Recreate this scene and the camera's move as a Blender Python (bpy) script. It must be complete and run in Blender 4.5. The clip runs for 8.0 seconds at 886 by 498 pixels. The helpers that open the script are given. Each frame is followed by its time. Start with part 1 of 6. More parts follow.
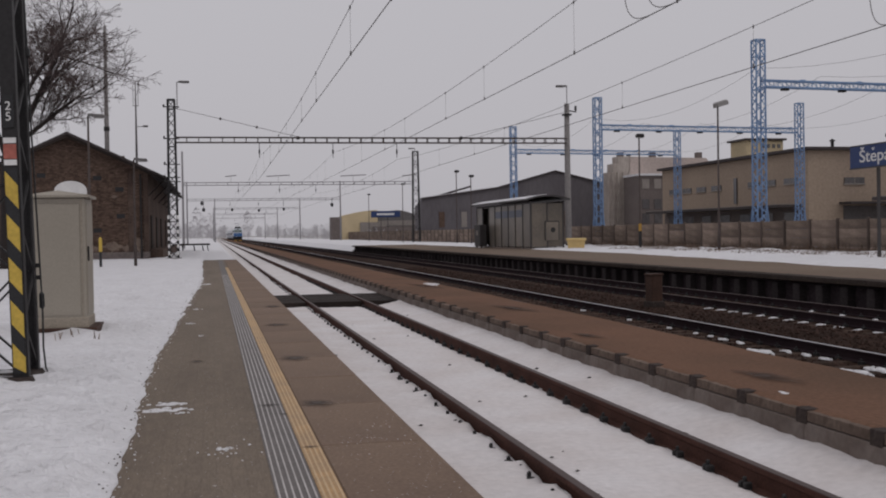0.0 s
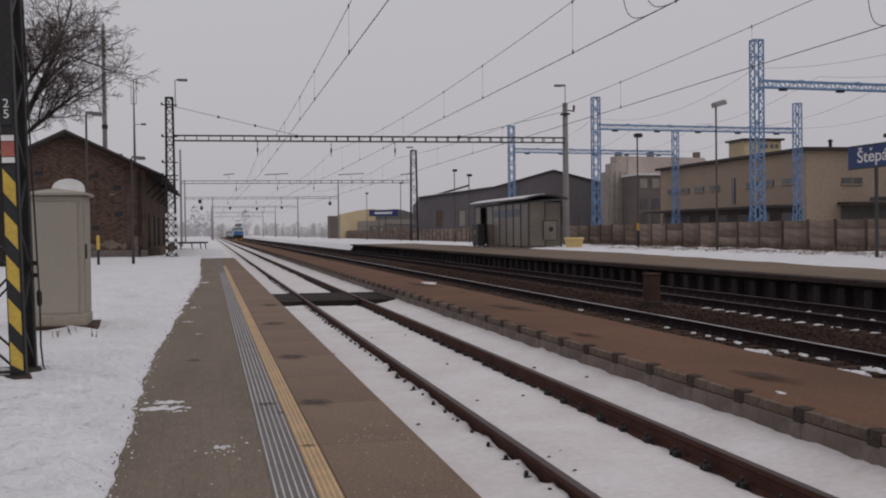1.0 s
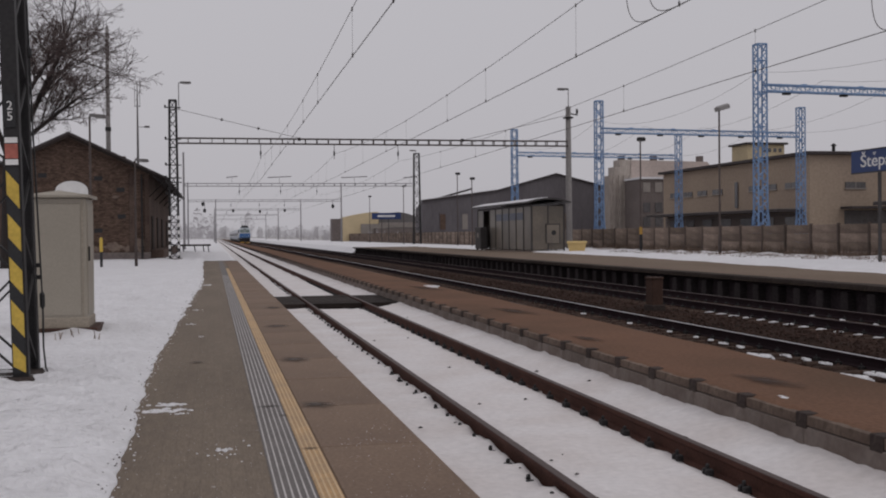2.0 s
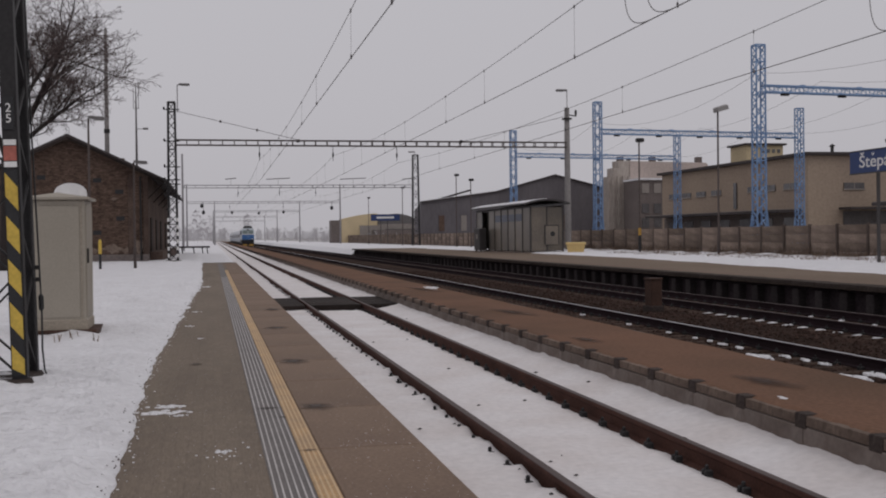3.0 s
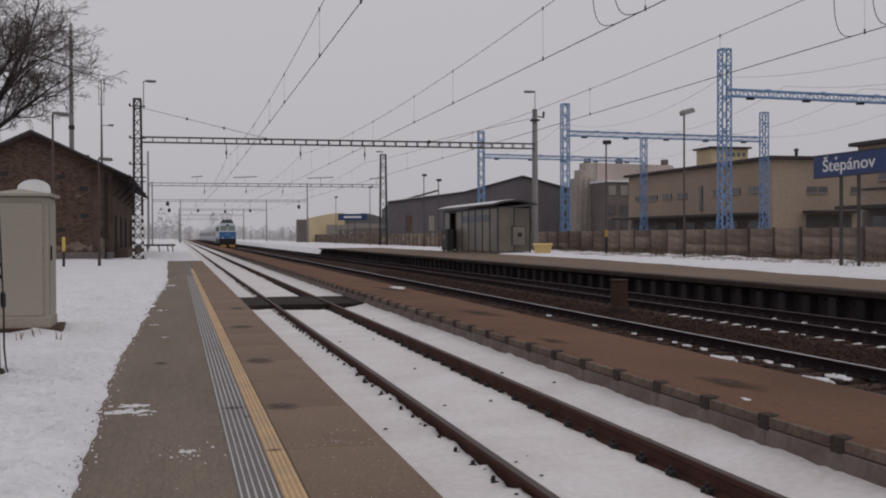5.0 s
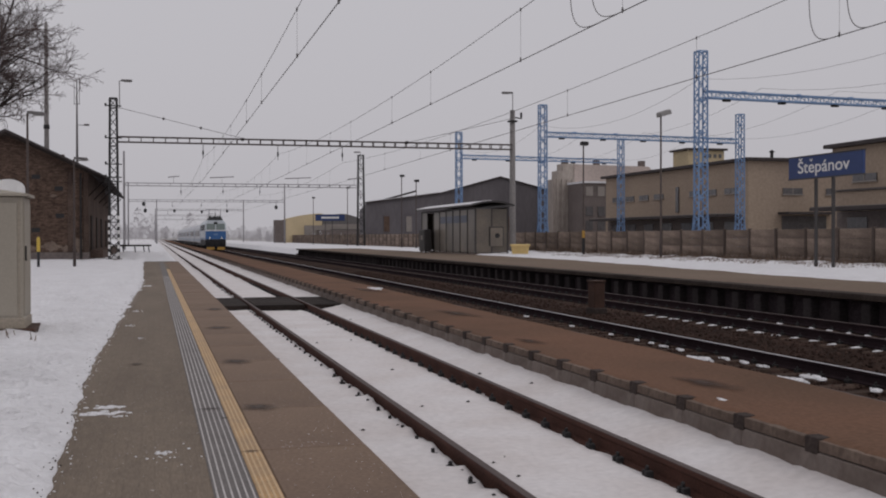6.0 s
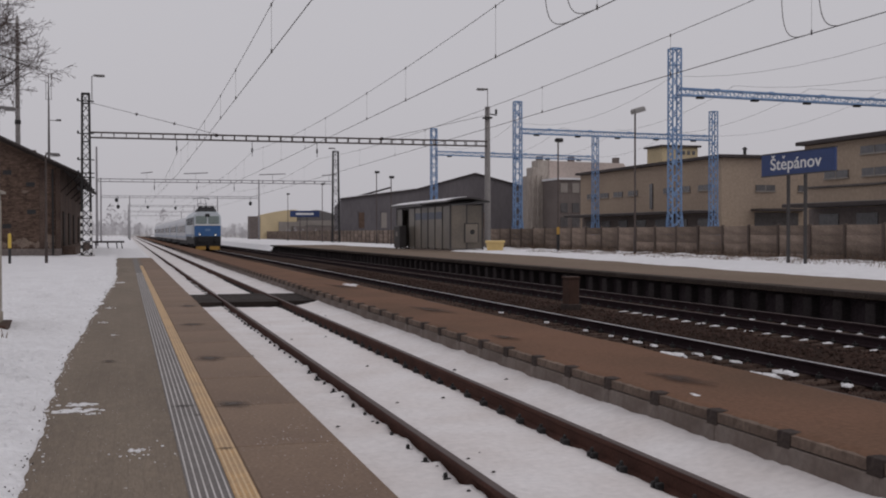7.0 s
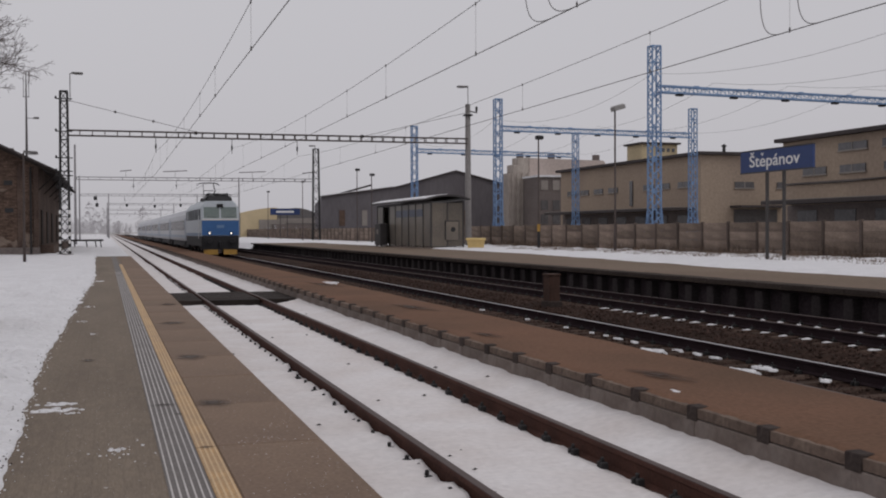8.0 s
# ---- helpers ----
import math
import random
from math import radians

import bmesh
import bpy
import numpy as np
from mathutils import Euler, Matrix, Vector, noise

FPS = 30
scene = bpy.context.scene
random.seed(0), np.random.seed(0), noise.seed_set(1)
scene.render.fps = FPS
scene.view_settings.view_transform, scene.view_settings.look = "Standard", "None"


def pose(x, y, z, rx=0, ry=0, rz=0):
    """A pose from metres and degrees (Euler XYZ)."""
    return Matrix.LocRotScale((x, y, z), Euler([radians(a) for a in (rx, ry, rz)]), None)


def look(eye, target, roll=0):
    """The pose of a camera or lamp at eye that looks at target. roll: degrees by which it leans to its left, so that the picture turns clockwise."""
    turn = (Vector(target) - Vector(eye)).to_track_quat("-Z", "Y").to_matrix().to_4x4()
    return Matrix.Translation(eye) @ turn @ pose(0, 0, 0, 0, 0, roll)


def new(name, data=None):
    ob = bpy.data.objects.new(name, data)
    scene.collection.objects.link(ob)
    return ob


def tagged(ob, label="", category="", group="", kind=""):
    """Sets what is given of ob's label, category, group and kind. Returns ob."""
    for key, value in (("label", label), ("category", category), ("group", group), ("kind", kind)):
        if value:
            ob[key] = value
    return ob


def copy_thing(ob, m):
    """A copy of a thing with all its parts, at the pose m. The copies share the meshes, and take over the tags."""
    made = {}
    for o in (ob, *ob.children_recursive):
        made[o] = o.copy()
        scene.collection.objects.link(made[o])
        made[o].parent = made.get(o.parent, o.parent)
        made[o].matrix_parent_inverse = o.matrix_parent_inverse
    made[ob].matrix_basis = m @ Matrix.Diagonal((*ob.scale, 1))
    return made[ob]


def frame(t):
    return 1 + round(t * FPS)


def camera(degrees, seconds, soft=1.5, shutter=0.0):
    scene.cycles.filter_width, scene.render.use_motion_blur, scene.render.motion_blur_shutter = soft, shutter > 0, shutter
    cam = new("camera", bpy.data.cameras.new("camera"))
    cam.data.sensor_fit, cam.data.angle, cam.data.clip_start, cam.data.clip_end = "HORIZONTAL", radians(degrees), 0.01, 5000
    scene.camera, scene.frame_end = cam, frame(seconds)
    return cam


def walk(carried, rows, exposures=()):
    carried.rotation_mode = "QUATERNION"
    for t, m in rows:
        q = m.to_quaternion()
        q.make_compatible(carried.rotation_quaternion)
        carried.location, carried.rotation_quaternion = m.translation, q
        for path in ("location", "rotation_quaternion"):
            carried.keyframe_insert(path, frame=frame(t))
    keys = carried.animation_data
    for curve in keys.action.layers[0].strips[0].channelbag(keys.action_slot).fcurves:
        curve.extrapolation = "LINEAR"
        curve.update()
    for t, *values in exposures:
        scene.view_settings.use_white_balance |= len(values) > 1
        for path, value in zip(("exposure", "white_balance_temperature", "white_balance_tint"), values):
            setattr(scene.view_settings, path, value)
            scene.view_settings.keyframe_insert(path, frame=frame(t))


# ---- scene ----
EYE = 1.80
cam = camera(44.5, 8.0, soft=2.0)
walk(cam, [
    (0, pose(0, 0, EYE, 89.117, 0.906, -12.047)),
    (0.5, pose(0, 0, EYE, 89.161, 0.767, -11.963)),
    (1, pose(0, 0, EYE, 89.063, 0.724, -12.155)),
    (1.5, pose(0, 0, EYE, 89.150, 0.545, -12.014)),
    (3, pose(0, 0, EYE, 89.307, 0.673, -12.064)),
    (3.5, pose(0, 0, EYE, 89.262, 0.622, -12.440)),
    (4, pose(0, 0, EYE, 89.257, 0.358, -12.907)),
    (4.5, pose(0, 0, EYE, 89.261, 0.241, -13.331)),
    (6, pose(0, 0, EYE, 89.338, 0.129, -14.974)),
    (6.5, pose(0, 0, EYE, 89.239, 0.049, -15.709)),
    (7, pose(0, 0, EYE, 89.145, 0.109, -16.296)),
    (7.5, pose(0, 0, EYE, 89.140, 0.164, -16.615)),
    (8, pose(0, 0, EYE, 89.009, 0.265, -17.315)),
], [(0.0, -0.07, 6500, 12), (4.0, -0.06, 6500, 12), (6.0, -0.03, 6500, 12), (7.0, 0.0, 6500, 12), (8.0, 0.06, 6500, 11)])

# ---- world, sun ----
SUN_EL, SUN_AZ = radians(28), radians(140)
world = bpy.data.worlds.new("overcast")
scene.world = world
world.use_nodes = True
wn, wl = world.node_tree.nodes, world.node_tree.links
wn.clear()
w_out = wn.new("ShaderNodeOutputWorld")
w_bg = wn.new("ShaderNodeBackground")
w_sky = wn.new("ShaderNodeTexSky")
w_sky.sky_type, w_sky.sun_disc = "NISHITA", False
w_sky.sun_elevation, w_sky.sun_rotation = SUN_EL, SUN_AZ
w_sky.dust_density = 4.0
w_hue = wn.new("ShaderNodeHueSaturation")
w_hue.inputs["Saturation"].default_value = 0.12
wl.new(w_sky.outputs["Color"], w_hue.inputs["Color"])
# the cloud layer: brighter overhead than at the horizon
w_co = wn.new("ShaderNodeTexCoord")
w_sep = wn.new("ShaderNodeSeparateXYZ")
w_ramp = wn.new("ShaderNodeValToRGB")
w_ramp.color_ramp.elements[0].position, w_ramp.color_ramp.elements[0].color = 0.0, (4.45, 4.35, 4.6, 1)
w_ramp.color_ramp.elements[1].position, w_ramp.color_ramp.elements[1].color = 1.0, (6.4, 6.3, 6.5, 1)
mid = w_ramp.color_ramp.elements.new(0.25)
mid.color = (4.75, 4.7, 4.95, 1)
wl.new(w_co.outputs["Generated"], w_sep.inputs[0])
wl.new(w_sep.outputs["Z"], w_ramp.inputs["Fac"])
w_mix = wn.new("ShaderNodeMix")
w_mix.data_type = "RGBA"
w_mix.inputs["Factor"].default_value = 0.92
wl.new(w_hue.outputs["Color"], w_mix.inputs["A"])
wl.new(w_ramp.outputs["Color"], w_mix.inputs["B"])
wl.new(w_mix.outputs["Result"], w_bg.inputs["Color"])
w_bg.inputs["Strength"].default_value = 0.11
wl.new(w_bg.outputs[0], w_out.inputs[0])

sun = new("sun", bpy.data.lights.new("sun", "SUN"))
sun.data.energy, sun.data.angle, sun.data.color = 0.25, radians(25), (1.0, 0.96, 0.9)
sun.matrix_world = look((0, 0, 60), (60 * math.sin(SUN_AZ) * -0.8, 60 * math.cos(SUN_AZ) * -0.8, 0))


# ---- materials ----
def mat(name, col, rough=0.8, metal=0.0, var=0.25, scale=3.0, fine=40.0, bump=0.3, dist=0.01, col2=None, stain=0.35,
        island=0.0, stretch=(1, 1, 1), spec=0.4, rnd=0.0, speck=0.0, pavers=None):
    """Base colour varied at two scales by noise, with fine relief."""
    m = bpy.data.materials.new(name)
    m.use_nodes = True
    n, l = m.node_tree.nodes, m.node_tree.links
    b = n["Principled BSDF"]
    b.inputs["Roughness"].default_value = rough
    b.inputs["Metallic"].default_value = metal
    b.inputs["Specular IOR Level"].default_value = spec
    co = n.new("ShaderNodeTexCoord")
    mp = n.new("ShaderNodeMapping")
    mp.inputs["Scale"].default_value = stretch
    l.new(co.outputs["Object"], mp.inputs["Vector"])
    big = n.new("ShaderNodeTexNoise")
    big.inputs["Scale"].default_value, big.inputs["Detail"].default_value = scale, 5
    small = n.new("ShaderNodeTexNoise")
    small.inputs["Scale"].default_value, small.inputs["Detail"].default_value = fine, 4
    l.new(mp.outputs[0], big.inputs["Vector"])
    l.new(mp.outputs[0], small.inputs["Vector"])
    c2 = col2 or tuple(c * (1 - var) for c in col)
    ramp = n.new("ShaderNodeValToRGB")
    ramp.color_ramp.elements[0].position, ramp.color_ramp.elements[1].position = 0.5 - stain / 2, 0.5 + stain / 2
    ramp.color_ramp.elements[0].color, ramp.color_ramp.elements[1].color = (*c2, 1), (*col, 1)
    l.new(big.outputs["Fac"], ramp.inputs["Fac"])
    mr = n.new("ShaderNodeMapRange")
    mr.inputs["To Min"].default_value, mr.inputs["To Max"].default_value = 1 - var, 1 + var
    mr.inputs["From Min"].default_value, mr.inputs["From Max"].default_value = 0.3, 0.7
    l.new(small.outputs["Fac"], mr.inputs["Value"])
    mul = n.new("ShaderNodeVectorMath")
    mul.operation = "SCALE"
    l.new(ramp.outputs["Color"], mul.inputs[0])
    l.new(mr.outputs["Result"], mul.inputs["Scale"])
    last = mul.outputs["Vector"]
    if island or rnd:
        src = n.new("ShaderNodeNewGeometry").outputs["Random Per Island"] if island else n.new("ShaderNodeObjectInfo").outputs["Random"]
        r2 = n.new("ShaderNodeMapRange")
        r2.inputs["To Min"].default_value, r2.inputs["To Max"].default_value = 1 - (island or rnd), 1 + (island or rnd)
        l.new(src, r2.inputs["Value"])
        m2 = n.new("ShaderNodeVectorMath")
        m2.operation = "SCALE"
        l.new(last, m2.inputs[0])
        l.new(r2.outputs["Result"], m2.inputs["Scale"])
        last = m2.outputs["Vector"]
    if pavers:
        bk = n.new("ShaderNodeTexBrick")
        bk.inputs["Color1"].default_value, bk.inputs["Color2"].default_value = (1.04, 1.035, 1.03, 1), (0.94, 0.94, 0.95, 1)
        bk.inputs["Mortar"].default_value = (0.92, 0.92, 0.93, 1)
        bk.inputs["Scale"].default_value, bk.inputs["Mortar Size"].default_value = 1.0, 0.006
        bk.inputs["Brick Width"].default_value, bk.inputs["Row Height"].default_value = pavers
        tilt = n.new("ShaderNodeMapping")
        tilt.inputs["Rotation"].default_value = (0, 0, math.pi / 2)
        l.new(co.outputs["Object"], tilt.inputs["Vector"])
        l.new(tilt.outputs[0], bk.inputs["Vector"])
        m3 = n.new("ShaderNodeVectorMath")
        m3.operation = "MULTIPLY"
        l.new(last, m3.inputs[0])
        l.new(bk.outputs["Color"], m3.inputs[1])
        last = m3.outputs["Vector"]
    if speck:
        ns = n.new("ShaderNodeTexNoise")
        ns.inputs["Scale"].default_value, ns.inputs["Detail"].default_value = 34, 1
        l.new(co.outputs["Object"], ns.inputs["Vector"])
        rs = n.new("ShaderNodeMapRange")
        rs.inputs["From Min"].default_value, rs.inputs["From Max"].default_value = 0.76 - speck, 0.80 - speck
        rs.inputs["To Max"].default_value = 0.55
        l.new(ns.outputs["Fac"], rs.inputs["Value"])
        mx = n.new("ShaderNodeMix")
        mx.data_type = "RGBA"
        l.new(rs.outputs["Result"], mx.inputs["Factor"])
        l.new(last, mx.inputs["A"])
        mx.inputs["B"].default_value = (0.62, 0.60, 0.59, 1)
        last = mx.outputs["Result"]
    l.new(last, b.inputs["Base Color"])
    if bump:
        bp = n.new("ShaderNodeBump")
        bp.inputs["Strength"].default_value, bp.inputs["Distance"].default_value = bump, dist
        l.new(small.outputs["Fac"], bp.inputs["Height"])
        l.new(bp.outputs["Normal"], b.inputs["Normal"])
    return m


def fading(name, col, rough):
    """A damp film that thins out towards the rim of its round patch."""
    m = mat(name, col, rough, var=0.2, scale=1.5, fine=22, bump=0.2, spec=0.2)
    n, l = m.node_tree.nodes, m.node_tree.links
    co = n.new("ShaderNodeTexCoord")
    ln = n.new("ShaderNodeVectorMath")
    ln.operation = "LENGTH"
    l.new(co.outputs["Object"], ln.inputs[0])
    ns = n.new("ShaderNodeTexNoise")
    ns.inputs["Scale"].default_value, ns.inputs["Detail"].default_value = 1.6, 4
    l.new(co.outputs["Object"], ns.inputs["Vector"])
    add = n.new("ShaderNodeMath")
    add.operation = "ADD"
    l.new(ln.outputs["Value"], add.inputs[0])
    l.new(ns.outputs["Fac"], add.inputs[1])
    mr = n.new("ShaderNodeMapRange")
    mr.inputs["From Min"].default_value, mr.inputs["From Max"].default_value = 0.55, 1.35
    mr.inputs["To Min"].default_value, mr.inputs["To Max"].default_value = 0.85, 0.0
    l.new(add.outputs[0], mr.inputs["Value"])
    l.new(mr.outputs["Result"], n["Principled BSDF"].inputs["Alpha"])
    return m


def glow(name, col, power):
    m = bpy.data.materials.new(name)
    m.use_nodes = True
    b = m.node_tree.nodes["Principled BSDF"]
    b.inputs["Base Color"].default_value = (*col, 1)
    b.inputs["Emission Color"].default_value = (*col, 1)
    b.inputs["Emission Strength"].default_value = power
    return m


M_SNOW = mat("snow", (0.77, 0.765, 0.79), 0.75, var=0.07, scale=1.6, fine=11, bump=1.0, dist=0.08, col2=(0.67, 0.66, 0.68), stain=0.5)
M_SNOW_TRACK = mat("track_snow", (0.71, 0.69, 0.70), 0.8, var=0.07, scale=0.9, fine=12, bump=0.6, dist=0.03, col2=(0.57, 0.52, 0.505), stain=0.6)
M_FIELD = mat("winter_ground", (0.26, 0.23, 0.20), 0.95, var=0.25, scale=0.05, fine=3, bump=0.5, dist=0.05, col2=(0.5, 0.5, 0.52), stain=0.3)
M_PAVE = mat("platform_paving", (0.207, 0.167, 0.130), 0.85, var=0.16, scale=0.5, fine=30, bump=0.25, dist=0.004, col2=(0.148, 0.118, 0.093), stain=0.5, stretch=(3, 0.35, 1), speck=0.03, pavers=(0.2, 0.1), spec=0.15)
M_SLAB = mat("edge_slab", (0.232, 0.162, 0.117), 0.8, var=0.15, scale=0.9, fine=35, bump=0.25, dist=0.004, col2=(0.15, 0.105, 0.08), stain=0.5, rnd=0.08, stretch=(1, 0.6, 1), speck=0.045, spec=0.15)
M_TACT = mat("tactile_strip", (0.15, 0.135, 0.13), 0.8, var=0.2, scale=2, fine=30, bump=0.2, dist=0.003)
M_RIDGE = mat("tactile_ridge", (0.50, 0.47, 0.46), 0.7, var=0.15, scale=1.2, fine=25, bump=0.2, dist=0.002, col2=(0.34, 0.32, 0.31), stain=0.4)
M_YELLOW = mat("yellow_line", (0.46, 0.285, 0.13), 0.75, var=0.2, scale=3, fine=45, bump=0.2, dist=0.003, col2=(0.34, 0.23, 0.14), stain=0.35)
M_YELLOW_RIB = mat("yellow_rib", (0.56, 0.40, 0.24), 0.75, var=0.15, scale=3, fine=45, bump=0.2, dist=0.003)
M_PLAT2 = mat("far_paving", (0.150, 0.112, 0.084), 0.9, var=0.15, scale=0.4, fine=12, bump=0.3, dist=0.006, col2=(0.185, 0.14, 0.108), stain=0.5, stretch=(1, 0.3, 1), spec=0.1)
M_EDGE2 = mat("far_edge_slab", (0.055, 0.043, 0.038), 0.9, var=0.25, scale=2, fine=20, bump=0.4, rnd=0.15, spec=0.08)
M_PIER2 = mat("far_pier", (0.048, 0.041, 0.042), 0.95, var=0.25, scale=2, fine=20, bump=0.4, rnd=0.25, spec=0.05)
# Near-black, for the recessed far platform face and the joint under the coping
M_RECESS = mat("recessed_face", (0.046, 0.036, 0.040), 0.95, var=0.3, scale=2, fine=20, bump=0.4, spec=0.03)
M_KERB = mat("kerb_concrete", (0.205, 0.172, 0.155), 0.9, var=0.14, scale=2, fine=14, col2=(0.15, 0.12, 0.105), bump=0.4, dist=0.01, rnd=0.10, spec=0.1)
M_STAIN = fading("damp_paving", (0.060, 0.042, 0.034), 0.6)
M_KERB_BLOCK = mat("kerb_block", (0.060, 0.047, 0.043), 0.9, var=0.25, scale=4, fine=30, bump=0.4, dist=0.01, rnd=0.15, spec=0.1)
M_ISLAND_DAMP = fading("damp_fill", (0.060, 0.036, 0.027), 0.75)
M_ISLAND = mat("sandy_fill", (0.175, 0.096, 0.064), 0.95, var=0.15, scale=0.35, fine=22, bump=0.4, dist=0.01, col2=(0.115, 0.070, 0.048), stain=0.4, spec=0.08)
M_BALLAST = mat("ballast", (0.052, 0.031, 0.024), 0.95, var=0.5, scale=0.8, fine=13, bump=1.0, dist=0.06, col2=(0.024, 0.016, 0.013), stain=0.4, spec=0.04)
M_STONE = mat("ballast_stone", (0.058, 0.037, 0.031), 0.95, var=0.3, scale=8, fine=30, bump=0.3, island=0.5, spec=0.06)
M_RAIL = mat("rusty_rail", (0.080, 0.036, 0.027), 0.8, 0.0, spec=0.15, var=0.3, scale=2, fine=40, bump=0.3, dist=0.003)
# Near-black rail: shade on the webs below the heads is put into its colour
M_RAIL_DARK = mat("shaded_rail", (0.032, 0.021, 0.024), 0.9, 0.0, var=0.3, scale=2, fine=40, bump=0.3, dist=0.003, spec=0.05)
M_RAILTOP = mat("worn_railhead", (0.62, 0.60, 0.62), 0.28, 1.0, var=0.1, scale=1, fine=60, bump=0.05, dist=0.001)
M_RAILTOP_RUST = mat("dull_railhead", (0.075, 0.050, 0.046), 0.65, 0.1, var=0.2, scale=1, fine=60, bump=0.1, dist=0.001)
M_SLEEPER = mat("sleeper_timber", (0.075, 0.052, 0.042), 0.9, var=0.3, scale=3, fine=30, bump=0.3, rnd=0.2, spec=0.05)
M_STEEL_DARK = mat("dark_steel", (0.028, 0.026, 0.027), 0.6, 0.2, var=0.25, scale=2, fine=25, bump=0.15, dist=0.002)
M_STEEL_RUST = mat("weathered_steel", (0.085, 0.065, 0.060), 0.7, 0.2, var=0.3, scale=2, fine=25, bump=0.2, dist=0.003)
M_STEEL_GREY = mat("grey_steel", (0.16, 0.15, 0.15), 0.6, 0.3, var=0.2, scale=2, fine=25, bump=0.1, dist=0.002)
M_BLUE_STEEL = mat("pale_blue_paint", (0.21, 0.33, 0.53), 0.6, 0.0, var=0.15, scale=1.5, fine=20, bump=0.1, dist=0.002, col2=(0.14, 0.23, 0.40))
M_CONC_POST = mat("post_concrete", (0.24, 0.225, 0.22), 0.9, var=0.2, scale=1.0, fine=20, bump=0.3, stretch=(1, 1, 0.2))
M_FENCE = mat("fence_concrete", (0.245, 0.190, 0.155), 0.95, var=0.32, scale=0.8, fine=18, bump=0.4, dist=0.01, col2=(0.105, 0.080, 0.068), stain=0.4, rnd=0.28, stretch=(1, 1, 2.2), spec=0.1)
M_FENCE_POST = mat("fence_post_concrete", (0.105, 0.082, 0.072), 0.95, var=0.25, scale=2, fine=20, bump=0.3, rnd=0.2, spec=0.1)
M_PLASTER = mat("old_plaster", (0.21, 0.165, 0.135), 0.95, var=0.25, scale=1.5, fine=12, bump=0.4, dist=0.01, col2=(0.16, 0.12, 0.10), stain=0.4, spec=0.1)
M_BRICK = mat("brick", (0.130, 0.088, 0.069), 0.95, var=0.3, scale=2, fine=20, bump=0.4, dist=0.006, island=0.35, spec=0.1)
M_BRICK_BACK = mat("brick_wall", (0.115, 0.083, 0.068), 0.95, var=0.3, scale=0.6, fine=9, bump=0.5, dist=0.02, col2=(0.055, 0.038, 0.033), stain=0.4, spec=0.1)
M_ROOF_DARK = mat("dark_roof", (0.058, 0.047, 0.047), 0.85, var=0.25, scale=1, fine=15, bump=0.3)
# Wall colour raised a little so that it holds the haze before it
M_SHED = mat("shed_wall", (0.138, 0.126, 0.136), 0.9, var=0.09, scale=0.3, fine=3, bump=0.2, col2=(0.108, 0.098, 0.106), stretch=(1, 1, 0.3))
M_TAN = mat("tan_render", (0.385, 0.305, 0.235), 0.95, var=0.12, scale=0.15, fine=4, bump=0.3, col2=(0.29, 0.228, 0.185), stain=0.5, spec=0.1)
M_GREY_HALL = mat("grey_render", (0.44, 0.39, 0.35), 0.95, var=0.15, scale=0.25, fine=4, bump=0.3, col2=(0.31, 0.27, 0.245), stain=0.4, stretch=(1, 1, 0.3))
M_DARK_RENDER = mat("dark_render", (0.165, 0.138, 0.130), 0.9, var=0.2, scale=0.4, fine=5, bump=0.3)
M_PALE_ROOF = mat("pale_roof", (0.50, 0.42, 0.385), 0.9, var=0.12, scale=0.3, fine=5, bump=0.3)
M_OCHRE = mat("ochre_render", (0.58, 0.47, 0.30), 0.9, var=0.12, scale=0.4, fine=6, bump=0.2)
M_WINDOW = mat("window_glass", (0.11, 0.105, 0.11), 0.25, var=0.2, scale=1, fine=5, bump=0.0, spec=0.6)
M_FRAME = mat("window_frame", (0.28, 0.25, 0.23), 0.7, var=0.15, scale=2, fine=20, bump=0.1)
M_CABINET = mat("cabinet_paint", (0.335, 0.30, 0.25), 0.55, var=0.05, scale=0.8, fine=25, bump=0.05, dist=0.002, col2=(0.285, 0.255, 0.21), stain=0.6)
M_CABINET_BASE = mat("cabinet_base", (0.33, 0.285, 0.23), 0.8, var=0.15, scale=3, fine=25, bump=0.2)
M_BLACK = mat("black_paint", (0.022, 0.022, 0.024), 0.55, var=0.2, scale=3, fine=30, bump=0.1)
M_YELLOW_PAINT = mat("warning_yellow", (0.58, 0.40, 0.07), 0.55, var=0.12, scale=3, fine=25, bump=0.1, dist=0.002)
M_RED_PAINT = mat("faded_red", (0.42, 0.13, 0.10), 0.6, var=0.15, scale=4, fine=25, bump=0.1)
M_WHITE = mat("white_paint", (0.74, 0.73, 0.72), 0.6, var=0.08, scale=3, fine=25, bump=0.05)
M_SIGN_BLUE = mat("sign_blue", (0.024, 0.048, 0.15), 0.45, var=0.08, scale=1, fine=10, bump=0.02)
M_BIN = mat("grit_bin", (0.62, 0.45, 0.19), 0.55, var=0.08, scale=2, fine=20, bump=0.1)
M_RUST = mat("rust_box", (0.060, 0.030, 0.021), 0.9, var=0.3, scale=4, fine=30, bump=0.4)
M_WOOD_DARK = mat("tarred_timber", (0.035, 0.027, 0.024), 0.85, var=0.35, scale=3, fine=30, bump=0.4, stretch=(0.3, 3, 1), rnd=0.25, spec=0.15)
M_BARK = mat("bark", (0.030, 0.023, 0.021), 0.95, var=0.3, scale=3, fine=20, bump=0.5)
M_TWIG = mat("twigs", (0.085, 0.060, 0.056), 0.95, var=0.25, scale=3, fine=20, bump=0.0)
